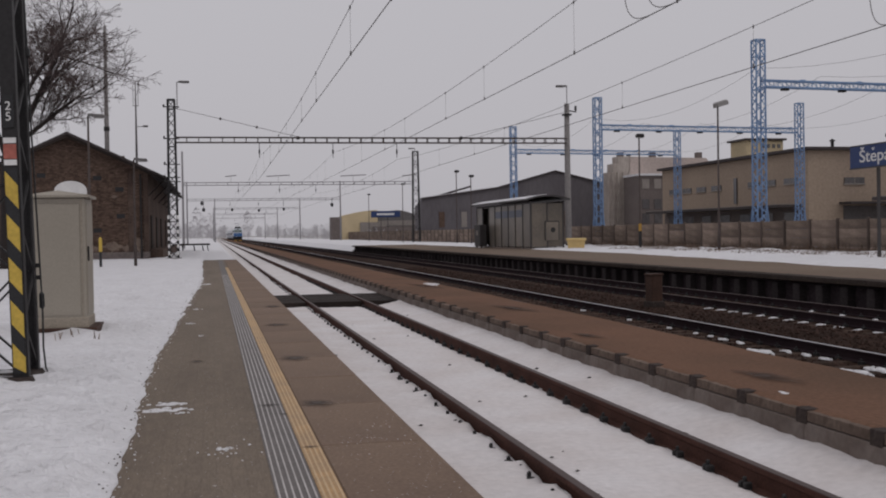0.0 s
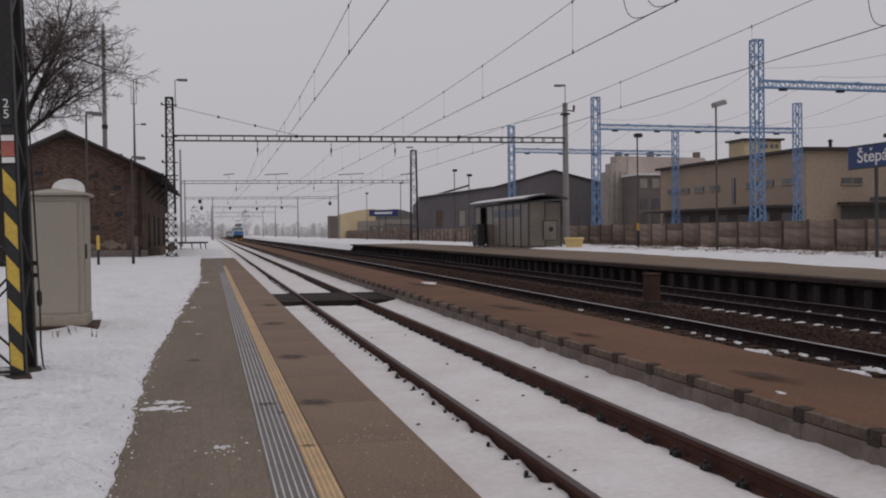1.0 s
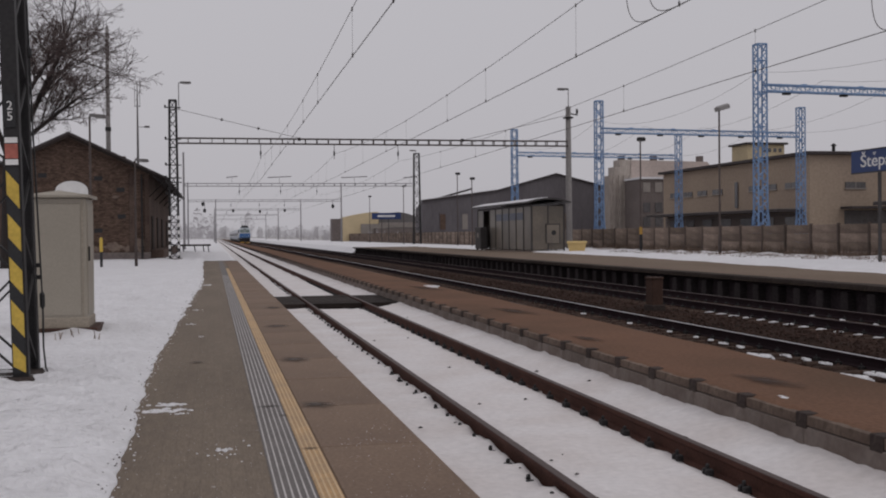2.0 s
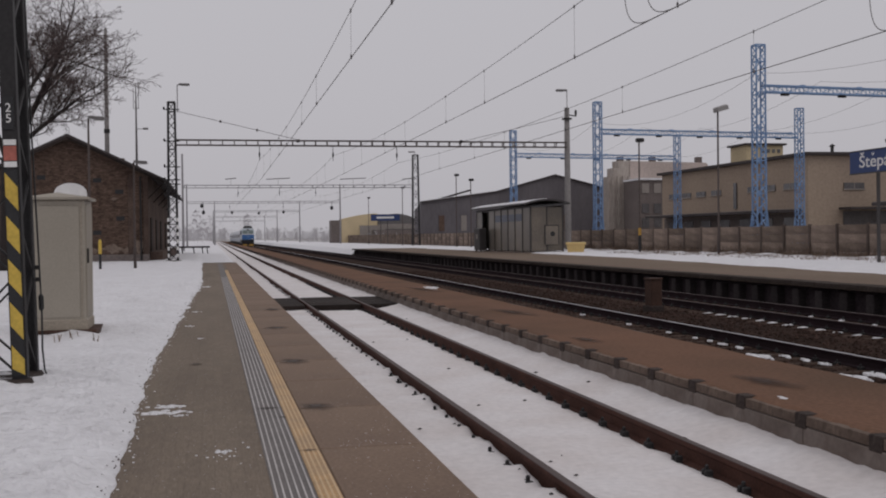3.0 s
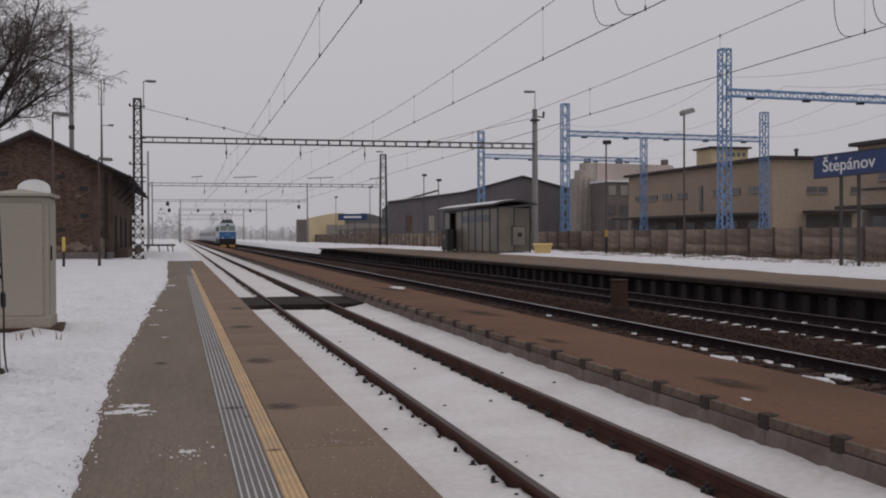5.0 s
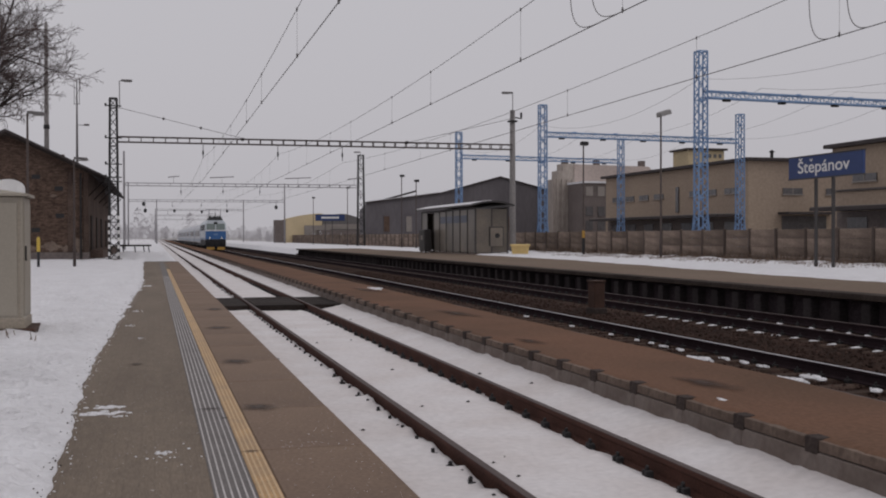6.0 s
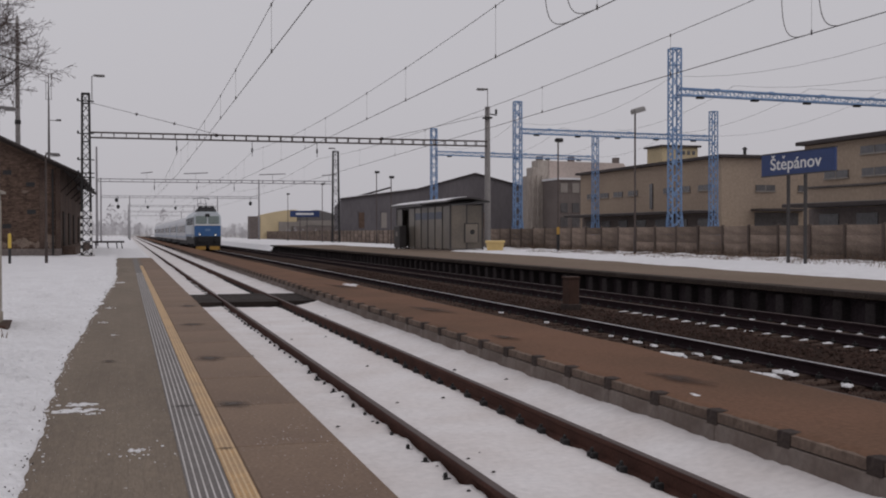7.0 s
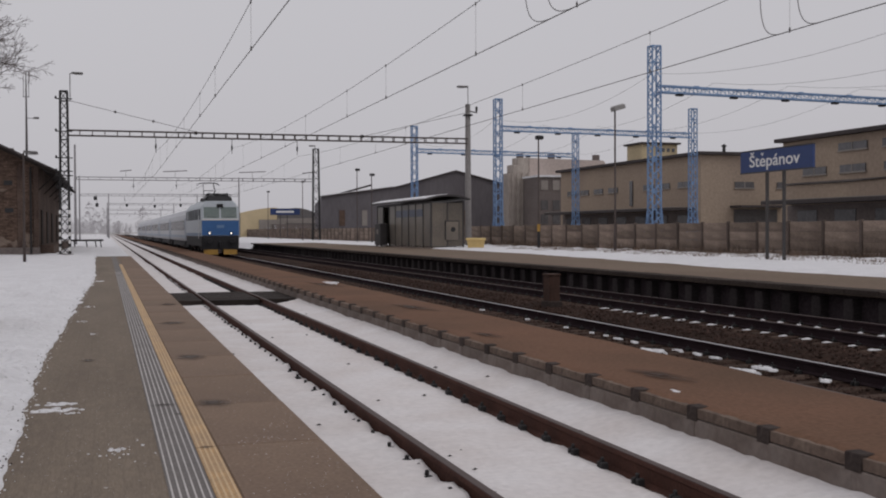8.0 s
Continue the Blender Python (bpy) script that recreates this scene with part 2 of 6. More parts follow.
# Wire tone lightened; the low contrast of haze is in the colour
M_WIRE = mat("wire", (0.14, 0.13, 0.13), 0.6, 0.3, var=0.2, scale=3, fine=20, bump=0.0)
M_SHELTER = mat("shelter_panel", (0.19, 0.160, 0.128), 0.35, var=0.15, scale=0.8, fine=12, bump=0.1, col2=(0.13, 0.112, 0.095), rnd=0.2)
M_SHELTER_BLUE = mat("shelter_blue", (0.085, 0.10, 0.15), 0.4, var=0.2, scale=1.5, fine=12, bump=0.05)
M_COPING = mat("sandy_coping", (0.190, 0.145, 0.118), 0.95, var=0.25, scale=3, fine=16, bump=0.5, dist=0.012, col2=(0.11, 0.08, 0.066), stain=0.4, rnd=0.12, spec=0.1)
M_SHELTER_FRAME = mat("shelter_frame", (0.05, 0.045, 0.045), 0.6, var=0.15, scale=2, fine=20, bump=0.1)
M_GRASS = mat("dry_grass", (0.19, 0.135, 0.10), 0.95, var=0.3, scale=3, fine=20, bump=0.0, island=0.4)
# Distance haze is painted into the pale grey of these twigs
M_TREES_HAZED = mat("hazed_trees", (0.40, 0.385, 0.40), 1.0, var=0.12, scale=0.1, fine=1, bump=0.2)
M_LOCO_BLUE = mat("loco_blue", (0.050, 0.145, 0.36), 0.4, var=0.08, scale=0.7, fine=10, bump=0.03)
M_LOCO_GREY = mat("loco_grey", (0.46, 0.50, 0.54), 0.45, var=0.06, scale=0.7, fine=10, bump=0.03)
M_LOCO_DARK = mat("loco_dark", (0.022, 0.021, 0.024), 0.7, var=0.25, scale=2, fine=20, bump=0.2)
M_LOCO_ORANGE = mat("plough_ochre", (0.42, 0.24, 0.05), 0.7, var=0.2, scale=3, fine=20, bump=0.1)
# Grey-green base colour stands for the sky reflected in the windscreens
M_LOCO_GLASS = mat("cab_glass", (0.16, 0.20, 0.19), 0.12, var=0.1, scale=1, fine=5, bump=0.0, spec=0.7)
M_SIDE_GLASS = mat("tinted_glass", (0.018, 0.020, 0.024), 0.6, var=0.1, scale=1, fine=5, bump=0.0, spec=0.15)
M_COACH = mat("coach_white", (0.44, 0.45, 0.48), 0.45, var=0.06, scale=0.6, fine=9, bump=0.03)
M_COACH_BLUE = mat("coach_blue", (0.11, 0.18, 0.30), 0.45, var=0.06, scale=0.6, fine=9, bump=0.03)
M_EMBLEM = mat("emblem_blue", (0.16, 0.27, 0.46), 0.4, var=0.1, scale=4, fine=20, bump=0.0)
M_COACH_BAND = mat("coach_band", (0.27, 0.33, 0.42), 0.45, var=0.06, scale=0.6, fine=9, bump=0.03)
M_HEADLIGHT = glow("headlight", (1.0, 0.93, 0.80), 2.0)
# Steel of distant portals and yard wires, lightened with haze in its colour
M_STEEL_HAZED = mat("hazed_steel", (0.27, 0.26, 0.27), 0.7, 0.2, var=0.15, scale=2, fine=20, bump=0.1)
M_LAMP_GLASS = mat("lamp_diffuser", (0.25, 0.24, 0.235), 0.35, var=0.05, scale=3, fine=20, bump=0.0)


# ---- mesh building ----
class Build:
    """Collects vertices and faces of one mesh."""

    def __init__(self):
        self.v, self.f = [], []

    def add(self, verts, faces):
        k = len(self.v)
        self.v += [tuple(p) for p in verts]
        self.f += [tuple(i + k for i in f) for f in faces]
        return self

    def box(self, x0, x1, y0, y1, z0, z1, c=0.0):
        """A box; with c its upright and top edges are chamfered."""
        if c <= 0:
            return self.add([(x, y, z) for z in (z0, z1) for x, y in ((x0, y0), (x1, y0), (x1, y1), (x0, y1))],
                            [(3, 2, 1, 0), (4, 5, 6, 7), (0, 1, 5, 4), (1, 2, 6, 5), (2, 3, 7, 6), (3, 0, 4, 7)])
        ring = [(x0 + c, y0), (x1 - c, y0), (x1, y0 + c), (x1, y1 - c), (x1 - c, y1), (x0 + c, y1), (x0, y1 - c), (x0, y0 + c)]
        cx, cy = (x0 + x1) / 2, (y0 + y1) / 2
        inner = [(x + (c if x < cx else -c), y + (c if y < cy else -c)) for x, y in ring]
        vs = [(x, y, z0) for x, y in ring] + [(x, y, z1 - c) for x, y in ring] + [(x, y, z1) for x, y in inner]
        fs = [tuple(range(7, -1, -1)), tuple(range(16, 24))]
        for a in (0, 8):
            fs += [(a + i, a + (i + 1) % 8, a + 8 + (i + 1) % 8, a + 8 + i) for i in range(8)]
        return self.add(vs, fs)

    def bar(self, a, b, w, h=None, sides=4, w2=None):
        """A straight bar from a to b: square (w wide, h high) or round with that many sides."""
        a, b = Vector(a), Vector(b)
        d = (b - a).normalized()
        s = d.cross(Vector((0, 0, 1)))
        s = s.normalized() if s.length > 1e-4 else Vector((1, 0, 0))
        u = s.cross(d)
        h = w if h is None else h
        w2 = w if w2 is None else w2
        vs = []
        for p, ww, hh in ((a, w, h), (b, w2, h * w2 / w)):
            if sides == 4:
                vs += [p + s * x * ww / 2 + u * z * hh / 2 for x, z in ((-1, -1), (1, -1), (1, 1), (-1, 1))]
            else:
                vs += [p + s * math.cos(q) * ww / 2 + u * math.sin(q) * hh / 2 for q in [2 * math.pi * i / sides for i in range(sides)]]
        n = sides
        return self.add(vs, [tuple(range(n - 1, -1, -1)), tuple(range(n, 2 * n))] + [(i, (i + 1) % n, n + (i + 1) % n, n + i) for i in range(n)])

    def extrude(self, poly, z0, z1):
        """A closed x-y outline drawn upwards."""
        n = len(poly)
        return self.add([(x, y, z) for z in (z0, z1) for x, y in poly], [tuple(range(n - 1, -1, -1)), tuple(range(n, 2 * n))] + [(i, (i + 1) % n, n + (i + 1) % n, n + i) for i in range(n)])

    def path(self, pts, w, sides=5):
        pts = [Vector(p) for p in pts]
        vs = []
        for k, p in enumerate(pts):
            d = (pts[min(k + 1, len(pts) - 1)] - pts[max(k - 1, 0)]).normalized()
            s = d.cross(Vector((0, 0, 1)))
            s = s.normalized() if s.length > 1e-3 else Vector((1, 0, 0))
            u = s.cross(d)
            vs += [p + s * math.cos(2 * math.pi * i / sides) * w / 2 + u * math.sin(2 * math.pi * i / sides) * w / 2 for i in range(sides)]
        n = sides
        fs = [tuple(range(n - 1, -1, -1)), tuple(range(len(vs) - n, len(vs)))]
        for k in range(len(pts) - 1):
            fs += [(k * n + i, k * n + (i + 1) % n, (k + 1) * n + (i + 1) % n, (k + 1) * n + i) for i in range(n)]
        return self.add(vs, fs)

    def sweep(self, profile, y0, y1, x=0.0, z=0.0):
        """A closed x-z profile drawn along y."""
        n = len(profile)
        vs = [(x + px, y, z + pz) for y in (y0, y1) for px, pz in profile]
        return self.add(vs, [tuple(range(n)), tuple(range(2 * n - 1, n - 1, -1))] + [(i, n + i, n + (i + 1) % n, (i + 1) % n) for i in range(n)])

    def follow(self, profile, stations, x=0.0, z=0.0):
        """A closed x-z profile drawn along y through stations of y and height."""
        n = len(profile)
        vs = [(x + px, y, z + dz + pz) for y, dz in stations for px, pz in profile]
        fs = [tuple(range(n)), tuple(range(len(vs) - 1, len(vs) - n - 1, -1))]
        for k in range(len(stations) - 1):
            fs += [(k * n + i, k * n + n + i, k * n + n + (i + 1) % n, k * n + (i + 1) % n) for i in range(n)]
        return self.add(vs, fs)

    def prism(self, poly, y0, y1):
        return self.sweep(poly, y0, y1)

    def lathe(self, prof, x=0, y=0, n=16):
        """A round body about an upright axis: prof is rows of radius, height."""
        vs = [(x + r * math.cos(2 * math.pi * i / n), y + r * math.sin(2 * math.pi * i / n), z) for r, z in prof for i in range(n)]
        fs = [tuple(range(n - 1, -1, -1)), tuple(range((len(prof) - 1) * n, len(prof) * n))]
        for k in range(len(prof) - 1):
            fs += [(k * n + i, k * n + (i + 1) % n, (k + 1) * n + (i + 1) % n, (k + 1) * n + i) for i in range(n)]
        return self.add(vs, fs)

    def mesh(self, name, material, smooth=False):
        me = bpy.data.meshes.new(name)
        me.from_pydata(self.v, [], self.f)
        me.materials.append(material)
        me.validate()
        bm = bmesh.new()
        bm.from_mesh(me)
        bmesh.ops.recalc_face_normals(bm, faces=bm.faces)
        bm.to_mesh(me)
        bm.free()
        if smooth:
            me.polygons.foreach_set("use_smooth", [True] * len(me.polygons))
        return me


def part(name, build, material, parent=None, label="", at=None, smooth=False):
    ob = new(name, build.mesh(name, material, smooth))
    if parent:
        ob.parent = parent
    if at is not None:
        ob.matrix_basis = at
    return tagged(ob, label)


def thing(name, at, label, category, group="", kind=""):
    ob = new(name)
    ob.empty_display_size = 0.3
    ob.matrix_basis = at
    return tagged(ob, label, category, group, kind)


def surface(name, xs, ys, height, material, label="", kind="structure", category="ground"):
    """A sheet over a grid of x and y, with its height from a function."""
    b = Build()
    b.v = [(x, y, height(x, y)) for y in ys for x in xs]
    n = len(xs)
    b.f = [(j * n + i, j * n + i + 1, (j + 1) * n + i + 1, (j + 1) * n + i) for j in range(len(ys) - 1) for i in range(n - 1)]
    ob = new(name, b.mesh(name, material, True))
    return tagged(ob, label, category, kind=kind)


def steps(a, b, d):
    n = max(1, int(round((b - a) / d)))
    return [a + (b - a) * i / n for i in range(n + 1)]


def fbm(x, y, z=0.0, o=4):
    return noise.fractal(Vector((x, y, z)), 1.0, 2.0, o)


# ---- ground, platforms, tracks ----
T1, T2, T3 = 3.26, 8.56, 12.47         # track centres
Z1, Z2, Z3 = 0.0, -0.04, 0.08           # railhead heights
P1, P1_TOP, P1_END = 1.59, 0.19, 73.5  # near platform's edge, top, far end
P2, P2_TOP, P2_END = 14.22, 0.58, 111.5
ISLAND_EDGE = 6.68                     # the island platform hides the near rail of the main track
KERB, KERB_TOP = 4.95, 0.25
FENCE = 28.3


ground = part("ground", Build().add([(-2500, -400, -0.5), (2500, -400, -0.5), (2500, 3500, -0.5), (-2500, 3500, -0.5)], [(0, 1, 2, 3)]), M_FIELD)
tagged(ground, "flat winter ground with patchy snow", "ground", kind="structure")


VERGE = ((0, -0.58), (7, -0.63), (9.5, -0.645), (11.3, -0.70), (15.7, -0.72), (19.5, -0.64), (25.8, -0.55), (31, -0.49), (36, -0.36), (43, -0.33), (60, -0.52), (82, -0.65))


def verge_edge(y):
    """Where the shovelled snow ends on the near platform."""
    base = VERGE[0][1] if y < 0 else VERGE[-1][1]
    for (ya, xa), (yb, xb) in zip(VERGE, VERGE[1:]):
        if ya <= y < yb:
            base = xa + (xb - xa) * (y - ya) / (yb - ya)
    far = min(1.0, max(0.0, (y - 14) / 12))
    return base + 0.05 * fbm(0.0, y * 0.9, 3.1) + (0.022 + 0.06 * far) * fbm(4.0, y * 2.2, 1.0, 2) + 0.09 * far * fbm(9.0, y * 1.1, 2.0, 3)


def verge_height(x, y):
    e = verge_edge(y)
    d = e - x
    z = P1_TOP - 0.012 + 0.085 * min(1.0, max(0.0, d / 0.40)) ** 0.8
    z += (0.05 * fbm(x * 1.1, y * 0.8, 0.5) + 0.10 * fbm(x * 2.4, y * 2.0, 7.0, 2) + 0.085 * fbm(x * 6, y * 5, 3.0, 3)) * min(1.0, max(0.0, d / 0.3))
    return max(z, P1_TOP + 0.004 + 0.05 * min(1.0, max(0.0, d / 0.3))) if d > 0.02 else z


xs_rel = [0, 0.03, 0.07, 0.12, 0.2, 0.32, 0.5, 0.7, 0.95, 1.25, 1.6, 2.0, 2.5, 3.2, 4.2, 5.6, 7.5, 11, 18, 30, 60, 150, 400]
b = Build()
ys = [-45, -30, -20, -12, -7] + steps(-3, 14, 0.07) + steps(14, 40, 0.3)[1:] + steps(40, 160, 2.0)[1:] + [200, 300, 500, 900]
for y in ys:
    for r in xs_rel:
        x = verge_edge(y) - r
        b.v.append((x, y, verge_height(x, y) - (0.06 if r == 0 else 0)))
n = len(xs_rel)
b.f = [(j * n + i, (j + 1) * n + i, (j + 1) * n + i + 1, j * n + i + 1) for j in range(len(ys) - 1) for i in range(n - 1)]
verge = new("snow_verge", b.mesh("snow_verge", M_SNOW, True))
tagged(verge, "trodden white snow bank along the cleared platform", "snow", kind="structure")

# near platform: a paved slab, edge slabs as pieces, a ribbed guidance strip and a yellow line
plat = part("platform_near", Build().box(-1.6, 0.775, -40, P1_END, -0.4, P1_TOP - 0.004), M_PAVE)
tagged(plat, "brown-grey paved station platform cleared of snow", "platform", kind="structure")
slab = Build().box(0, P1 - 0.779, 0, 2.0 - 0.012, -0.14, 0, 0.012).mesh("edge_slab", M_SLAB)
for i in range(57):
    o = new("edge_slab", slab)
    o.parent = plat
    o.location = (0.779, -39.75 + i * 2.0, P1_TOP + random.uniform(-0.003, 0.003))
part("platform_wall", Build().box(0.79, P1 - 0.06, -40, P1_END, -0.4, P1_TOP - 0.145), M_KERB, plat)
part("guidance_strip", Build().box(0.358, 0.622, -40, P1_END - 1, P1_TOP - 0.05, P1_TOP), M_TACT, plat, "grey ribbed tactile guidance strip")
ridge = Build()
for k in range(6):
    x = 0.378 + k * 0.0445
    ridge.sweep([(-0.007, 0), (-0.005, 0.005), (0.005, 0.005), (0.007, 0)], -40, 46, x, P1_TOP + 0.0005)
part("guidance_ribs", ridge, M_RIDGE, plat, "pale raised ribs of the guidance strip")
part("yellow_line", Build().box(0.628, 0.775, -40, 56, P1_TOP - 0.05, P1_TOP + 0.001), M_YELLOW, plat, "worn yellow safety line")
for k in range(4):
    part("yellow_rib", Build().sweep([(-0.010, 0), (-0.006, 0.006), (0.006, 0.006), (0.010, 0)], -40, 56, 0.648 + k * 0.037, P1_TOP + 0.0012), M_YELLOW_RIB, plat)
rng = random.Random(5)
def dome(bb, x, y, wx, wy, h, r, k=9):
    """A low uneven heap."""
    out = [r.uniform(0.7, 1.25) for _ in range(k)]
    ring = lambda s, z: [(x + wx * s * o * math.cos(2 * math.pi * i / k), y + wy * s * o * math.sin(2 * math.pi * i / k), z) for i, o in enumerate(out)]
    bb.add(ring(1.0, -0.02) + ring(0.85, h * 0.55) + ring(0.45, h * 0.95) + [(x, y, h)],
           [(a + i, a + (i + 1) % k, a + k + (i + 1) % k, a + k + i) for a in (0, k) for i in range(k)] + [(2 * k + i, 2 * k + (i + 1) % k, 3 * k) for i in range(k)])


# packed snow left on the paving, in thin broken streaks
for x, y, wx, wy, n in ((-0.42, 10.72, 0.17, 0.05, 16), (-0.46, 10.35, 0.20, 0.06, 18), (-0.30, 10.15, 0.07, 0.03, 6), (0.07, 8.32, 0.06, 0.05, 12), (-0.20, 17.9, 0.06, 0.05, 7), (-0.40, 20.5, 0.09, 0.12, 8), (-0.34, 24.5, 0.10, 0.14, 8), (-0.12, 37.0, 0.18, 0.25, 14)):
    bb = Build()
    for _ in range(n * 2):
        w = wx * rng.uniform(0.05, 0.26)
        dome(bb, rng.gauss(0, wx * 0.5), rng.gauss(0, wy * 0.8), w, w * rng.uniform(0.4, 1.0), 0.006 + w * 0.08, rng, 8)
    o = part("snow_streak", bb, M_SNOW, None, at=pose(x, y, P1_TOP - 0.001), smooth=True)
    tagged(o, "thin broken streak of packed snow on the platform paving", "snow", "snow patches on the platform", "stuff")


def stain(name, x, y, z, rx, ry, material, parent, label, turn=0.0):
    """A thin damp patch; its material fades out to the rim."""
    k = 20
    b = Build().add([(math.cos(2 * math.pi * i / k), math.sin(2 * math.pi * i / k), 0) for i in range(k)], [tuple(range(k))])
    return part(name, b, material, parent, label, at=pose(x, y, z, 0, 0, turn) @ Matrix.Diagonal((rx, ry, 1, 1)))


for x, y, rx, ry, turn in ((1.02, 14.15, 0.26, 0.42, 10), (1.10, 19.5, 0.32, 0.45, 0), (-0.22, 14.2, 0.12, 0.16, 0), (0.95, 10.3, 0.22, 0.30, 20), (1.30, 24.5, 0.24, 0.6, 0), (0.50, 10.3, 0.16, 0.09, 0), (0.60, 9.75, 0.05, 0.06, 0), (0.70, 8.18, 0.10, 0.06, 0)):
    stain("damp_stain", x, y, P1_TOP + 0.009, rx, ry, M_STAIN, plat, "dark damp stain on the paving", turn)

# bed of the near track, under snow
def bed1(x, y):
    crossing = 29.0 < y < 32.9
    u = min(abs(x - (T1 - 0.753)), abs(x - (T1 + 0.753)))
    groove = max(0.0, 1 - u / 0.17)
    side = max(0.0, abs(x - T1) - 0.95) / 0.7
    bank = max(0.0, (x - 4.15) / 0.8) ** 1.3 * (0.080 + 0.014 * fbm(3.0, y * 0.5, 6.0) + 0.012 * fbm(x * 3, y * 2, 1.5))
    if x < T1 - 0.80:
        # snow drifted against the outer side of the platform-side rail
        near = max(0.0, 1 - (T1 - 0.80 - x) / 0.35)
        side, groove = 0.0, 0.0
        bank = 0.036 + near * (0.002 + 0.065 * fbm(7.0, y * 1.8, 3.0, 3))
    z = -0.150 - 0.055 * groove + 0.05 * min(1, side) + 1.0 * bank + 0.022 * fbm(x * 2.2, y * 1.3, 2.0) + 0.014 * fbm(x * 8, y * 7, 4.0)
    if crossing:
        e = min(1.0, min(y - 29.0, 32.9 - y) / 0.2)
        z -= 0.22 * e
    return z


xs = [P1 - 0.08, 1.7, 1.85, 2.0, 2.12, 2.22, 2.30, 2.37, 2.42, 2.458, 2.50, 2.57, 2.64, 2.75, 2.9, 3.1, 3.26, 3.45, 3.65, 3.8, 3.9, 3.95, 4.06, 4.14, 4.25, 4.4, 4.55, 4.7, 4.82, 4.95]
bed = surface("track_snow", xs, [-45, -30, -20, -12, -7] + steps(-3, 15, 0.11) + steps(15, 45, 0.28)[1:] + steps(45, 150, 2.5)[1:] + [250, 400, 700], bed1, M_SNOW_TRACK,
              "snow filling the bed of a little-used railway track", "structure", "snow")

surface("end_snow", [-1.6, -1.2, -0.8, -0.4, 0, 0.4, 0.8, 1.2, 1.45, 1.6], steps(P1_END + 0.02, 150, 1.5) + [220, 400, 700],
        lambda x, y: P1_TOP + 0.02 + 0.03 * fbm(x, y * 0.6, 2.0) - (0.25 if x > 1.5 else 0), M_SNOW, "untrodden snow beyond the platform end", "structure", "snow")

# level crossing of tarred timbers
crossing = thing("timber_crossing", pose(0, 0, 0), "dark timber level crossing for passengers between platforms", "crossing")
for x0, x1 in ((P1 + 0.02, 2.42), (2.60, 3.92), (4.10, KERB - 0.02)):
    me = Build().box(x0, x1, 0, 0.232, -0.16, 0, 0.01).mesh("board", M_WOOD_DARK)
    for i in range(16):
        y = 29.05 + i * 0.24
        o = new("board", me)
        o.parent = crossing
        o.location = (0, y, -0.02 + random.uniform(-0.006, 0.006))

RAIL = [(-0.075, -0.172), (0.075, -0.172), (0.075, -0.160), (0.012, -0.140), (0.012, -0.050), (0.036, -0.036), (0.036, -0.006),
        (0.028, -0.001), (-0.028, -0.001), (-0.036, -0.006), (-0.036, -0.036), (-0.012, -0.050), (-0.012, -0.140), (-0.075, -0.160)]


def track(centre, top, body, head, label, sleepers, y1=700):
    th = thing("railway_track", pose(0, 0, 0), label, "railway track", kind="structure")
    for s in (-1, 1):
        x = centre + s * 0.753
        line = [(-40, 0.0), (700, 0.0)]
        prof = RAIL if sleepers is not None else [(px, pz * 1.15) for px, pz in RAIL]
        r = part("rail", Build().follow(prof, line, x, top), body, th)
        part("railhead", Build().follow([(-0.032, -0.004), (0.032, -0.004), (0.032, 0.002), (-0.032, 0.002)], line, x, top), head if s > 0 else M_RAILTOP_RUST, r, "worn running surface")
    clip = Build()
    for sx in (-1, 1):
        clip.box(sx * 0.115 - 0.035, sx * 0.115 + 0.035, -0.05, -0.012, -0.02, 0.036, 0.008)
        clip.box(sx * 0.115 - 0.035, sx * 0.115 + 0.035, 0.012, 0.05, -0.02, 0.036, 0.008)
        clip.lathe([(0.018, 0.0), (0.018, 0.065), (0.010, 0.074)], sx * 0.12, 0, 6)
    cm = clip.mesh("rail_fastening", M_STEEL_DARK)
    for i in range(75):
        for s in (-1, 1):
            if sleepers is None and 28.9 < 1.5 + i * 0.6 < 33.0:
                continue
            o = new("rail_fastening", cm)
            o.parent = th
            o.location = (centre + s * 0.753, 1.5 + i * 0.6, top - 0.165 + (0.016 if sleepers is None else 0))
            o.rotation_euler = (0, 0, random.uniform(-0.1, 0.1))
    if sleepers is not None:
        sm = Build().box(-1.3, 1.3, -0.13, 0.13, -0.12, 0, 0.03).mesh("sleeper", M_SLEEPER)
        for i in range(130):
            o = new("sleeper", sm)
            o.parent = th
            o.location = (centre, 4 + sleepers + i * 0.6, top - 0.175 + random.uniform(-0.006, 0.006))
    return th


track(T1, Z1, M_RAIL, M_RAILTOP_RUST, "rusty little-used railway track bedded in snow", None)
track(T2, Z2, M_RAIL_DARK, M_RAILTOP, "main railway track with rails toned near-black for shade", 0.3)
track(T3, Z3, M_RAIL_DARK, M_RAILTOP_RUST, "second main railway track beside a platform", 0.45)


# low kerb wall with blocks, and the sandy island platform behind it
kerb = thing("kerb_wall", pose(0, 0, 0), "low weathered concrete edging wall with square blocks", "kerb", kind="structure")
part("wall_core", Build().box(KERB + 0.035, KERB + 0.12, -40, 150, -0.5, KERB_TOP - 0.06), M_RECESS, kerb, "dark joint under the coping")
pm = Build().box(-0.005, 0.10, 0.006, 1.074, -0.36, -0.122, 0.008).mesh("kerb_panel", M_KERB)
cm_ = Build().box(0.004, 0.10, 0.003, 1.077, -0.110, -0.026, 0.006).mesh("kerb_coping", M_COPING)
bm_ = Build().box(-0.012, 0.12, -0.085, 0.085, -0.135, -0.006, 0.008).mesh("kerb_block", M_KERB_BLOCK)
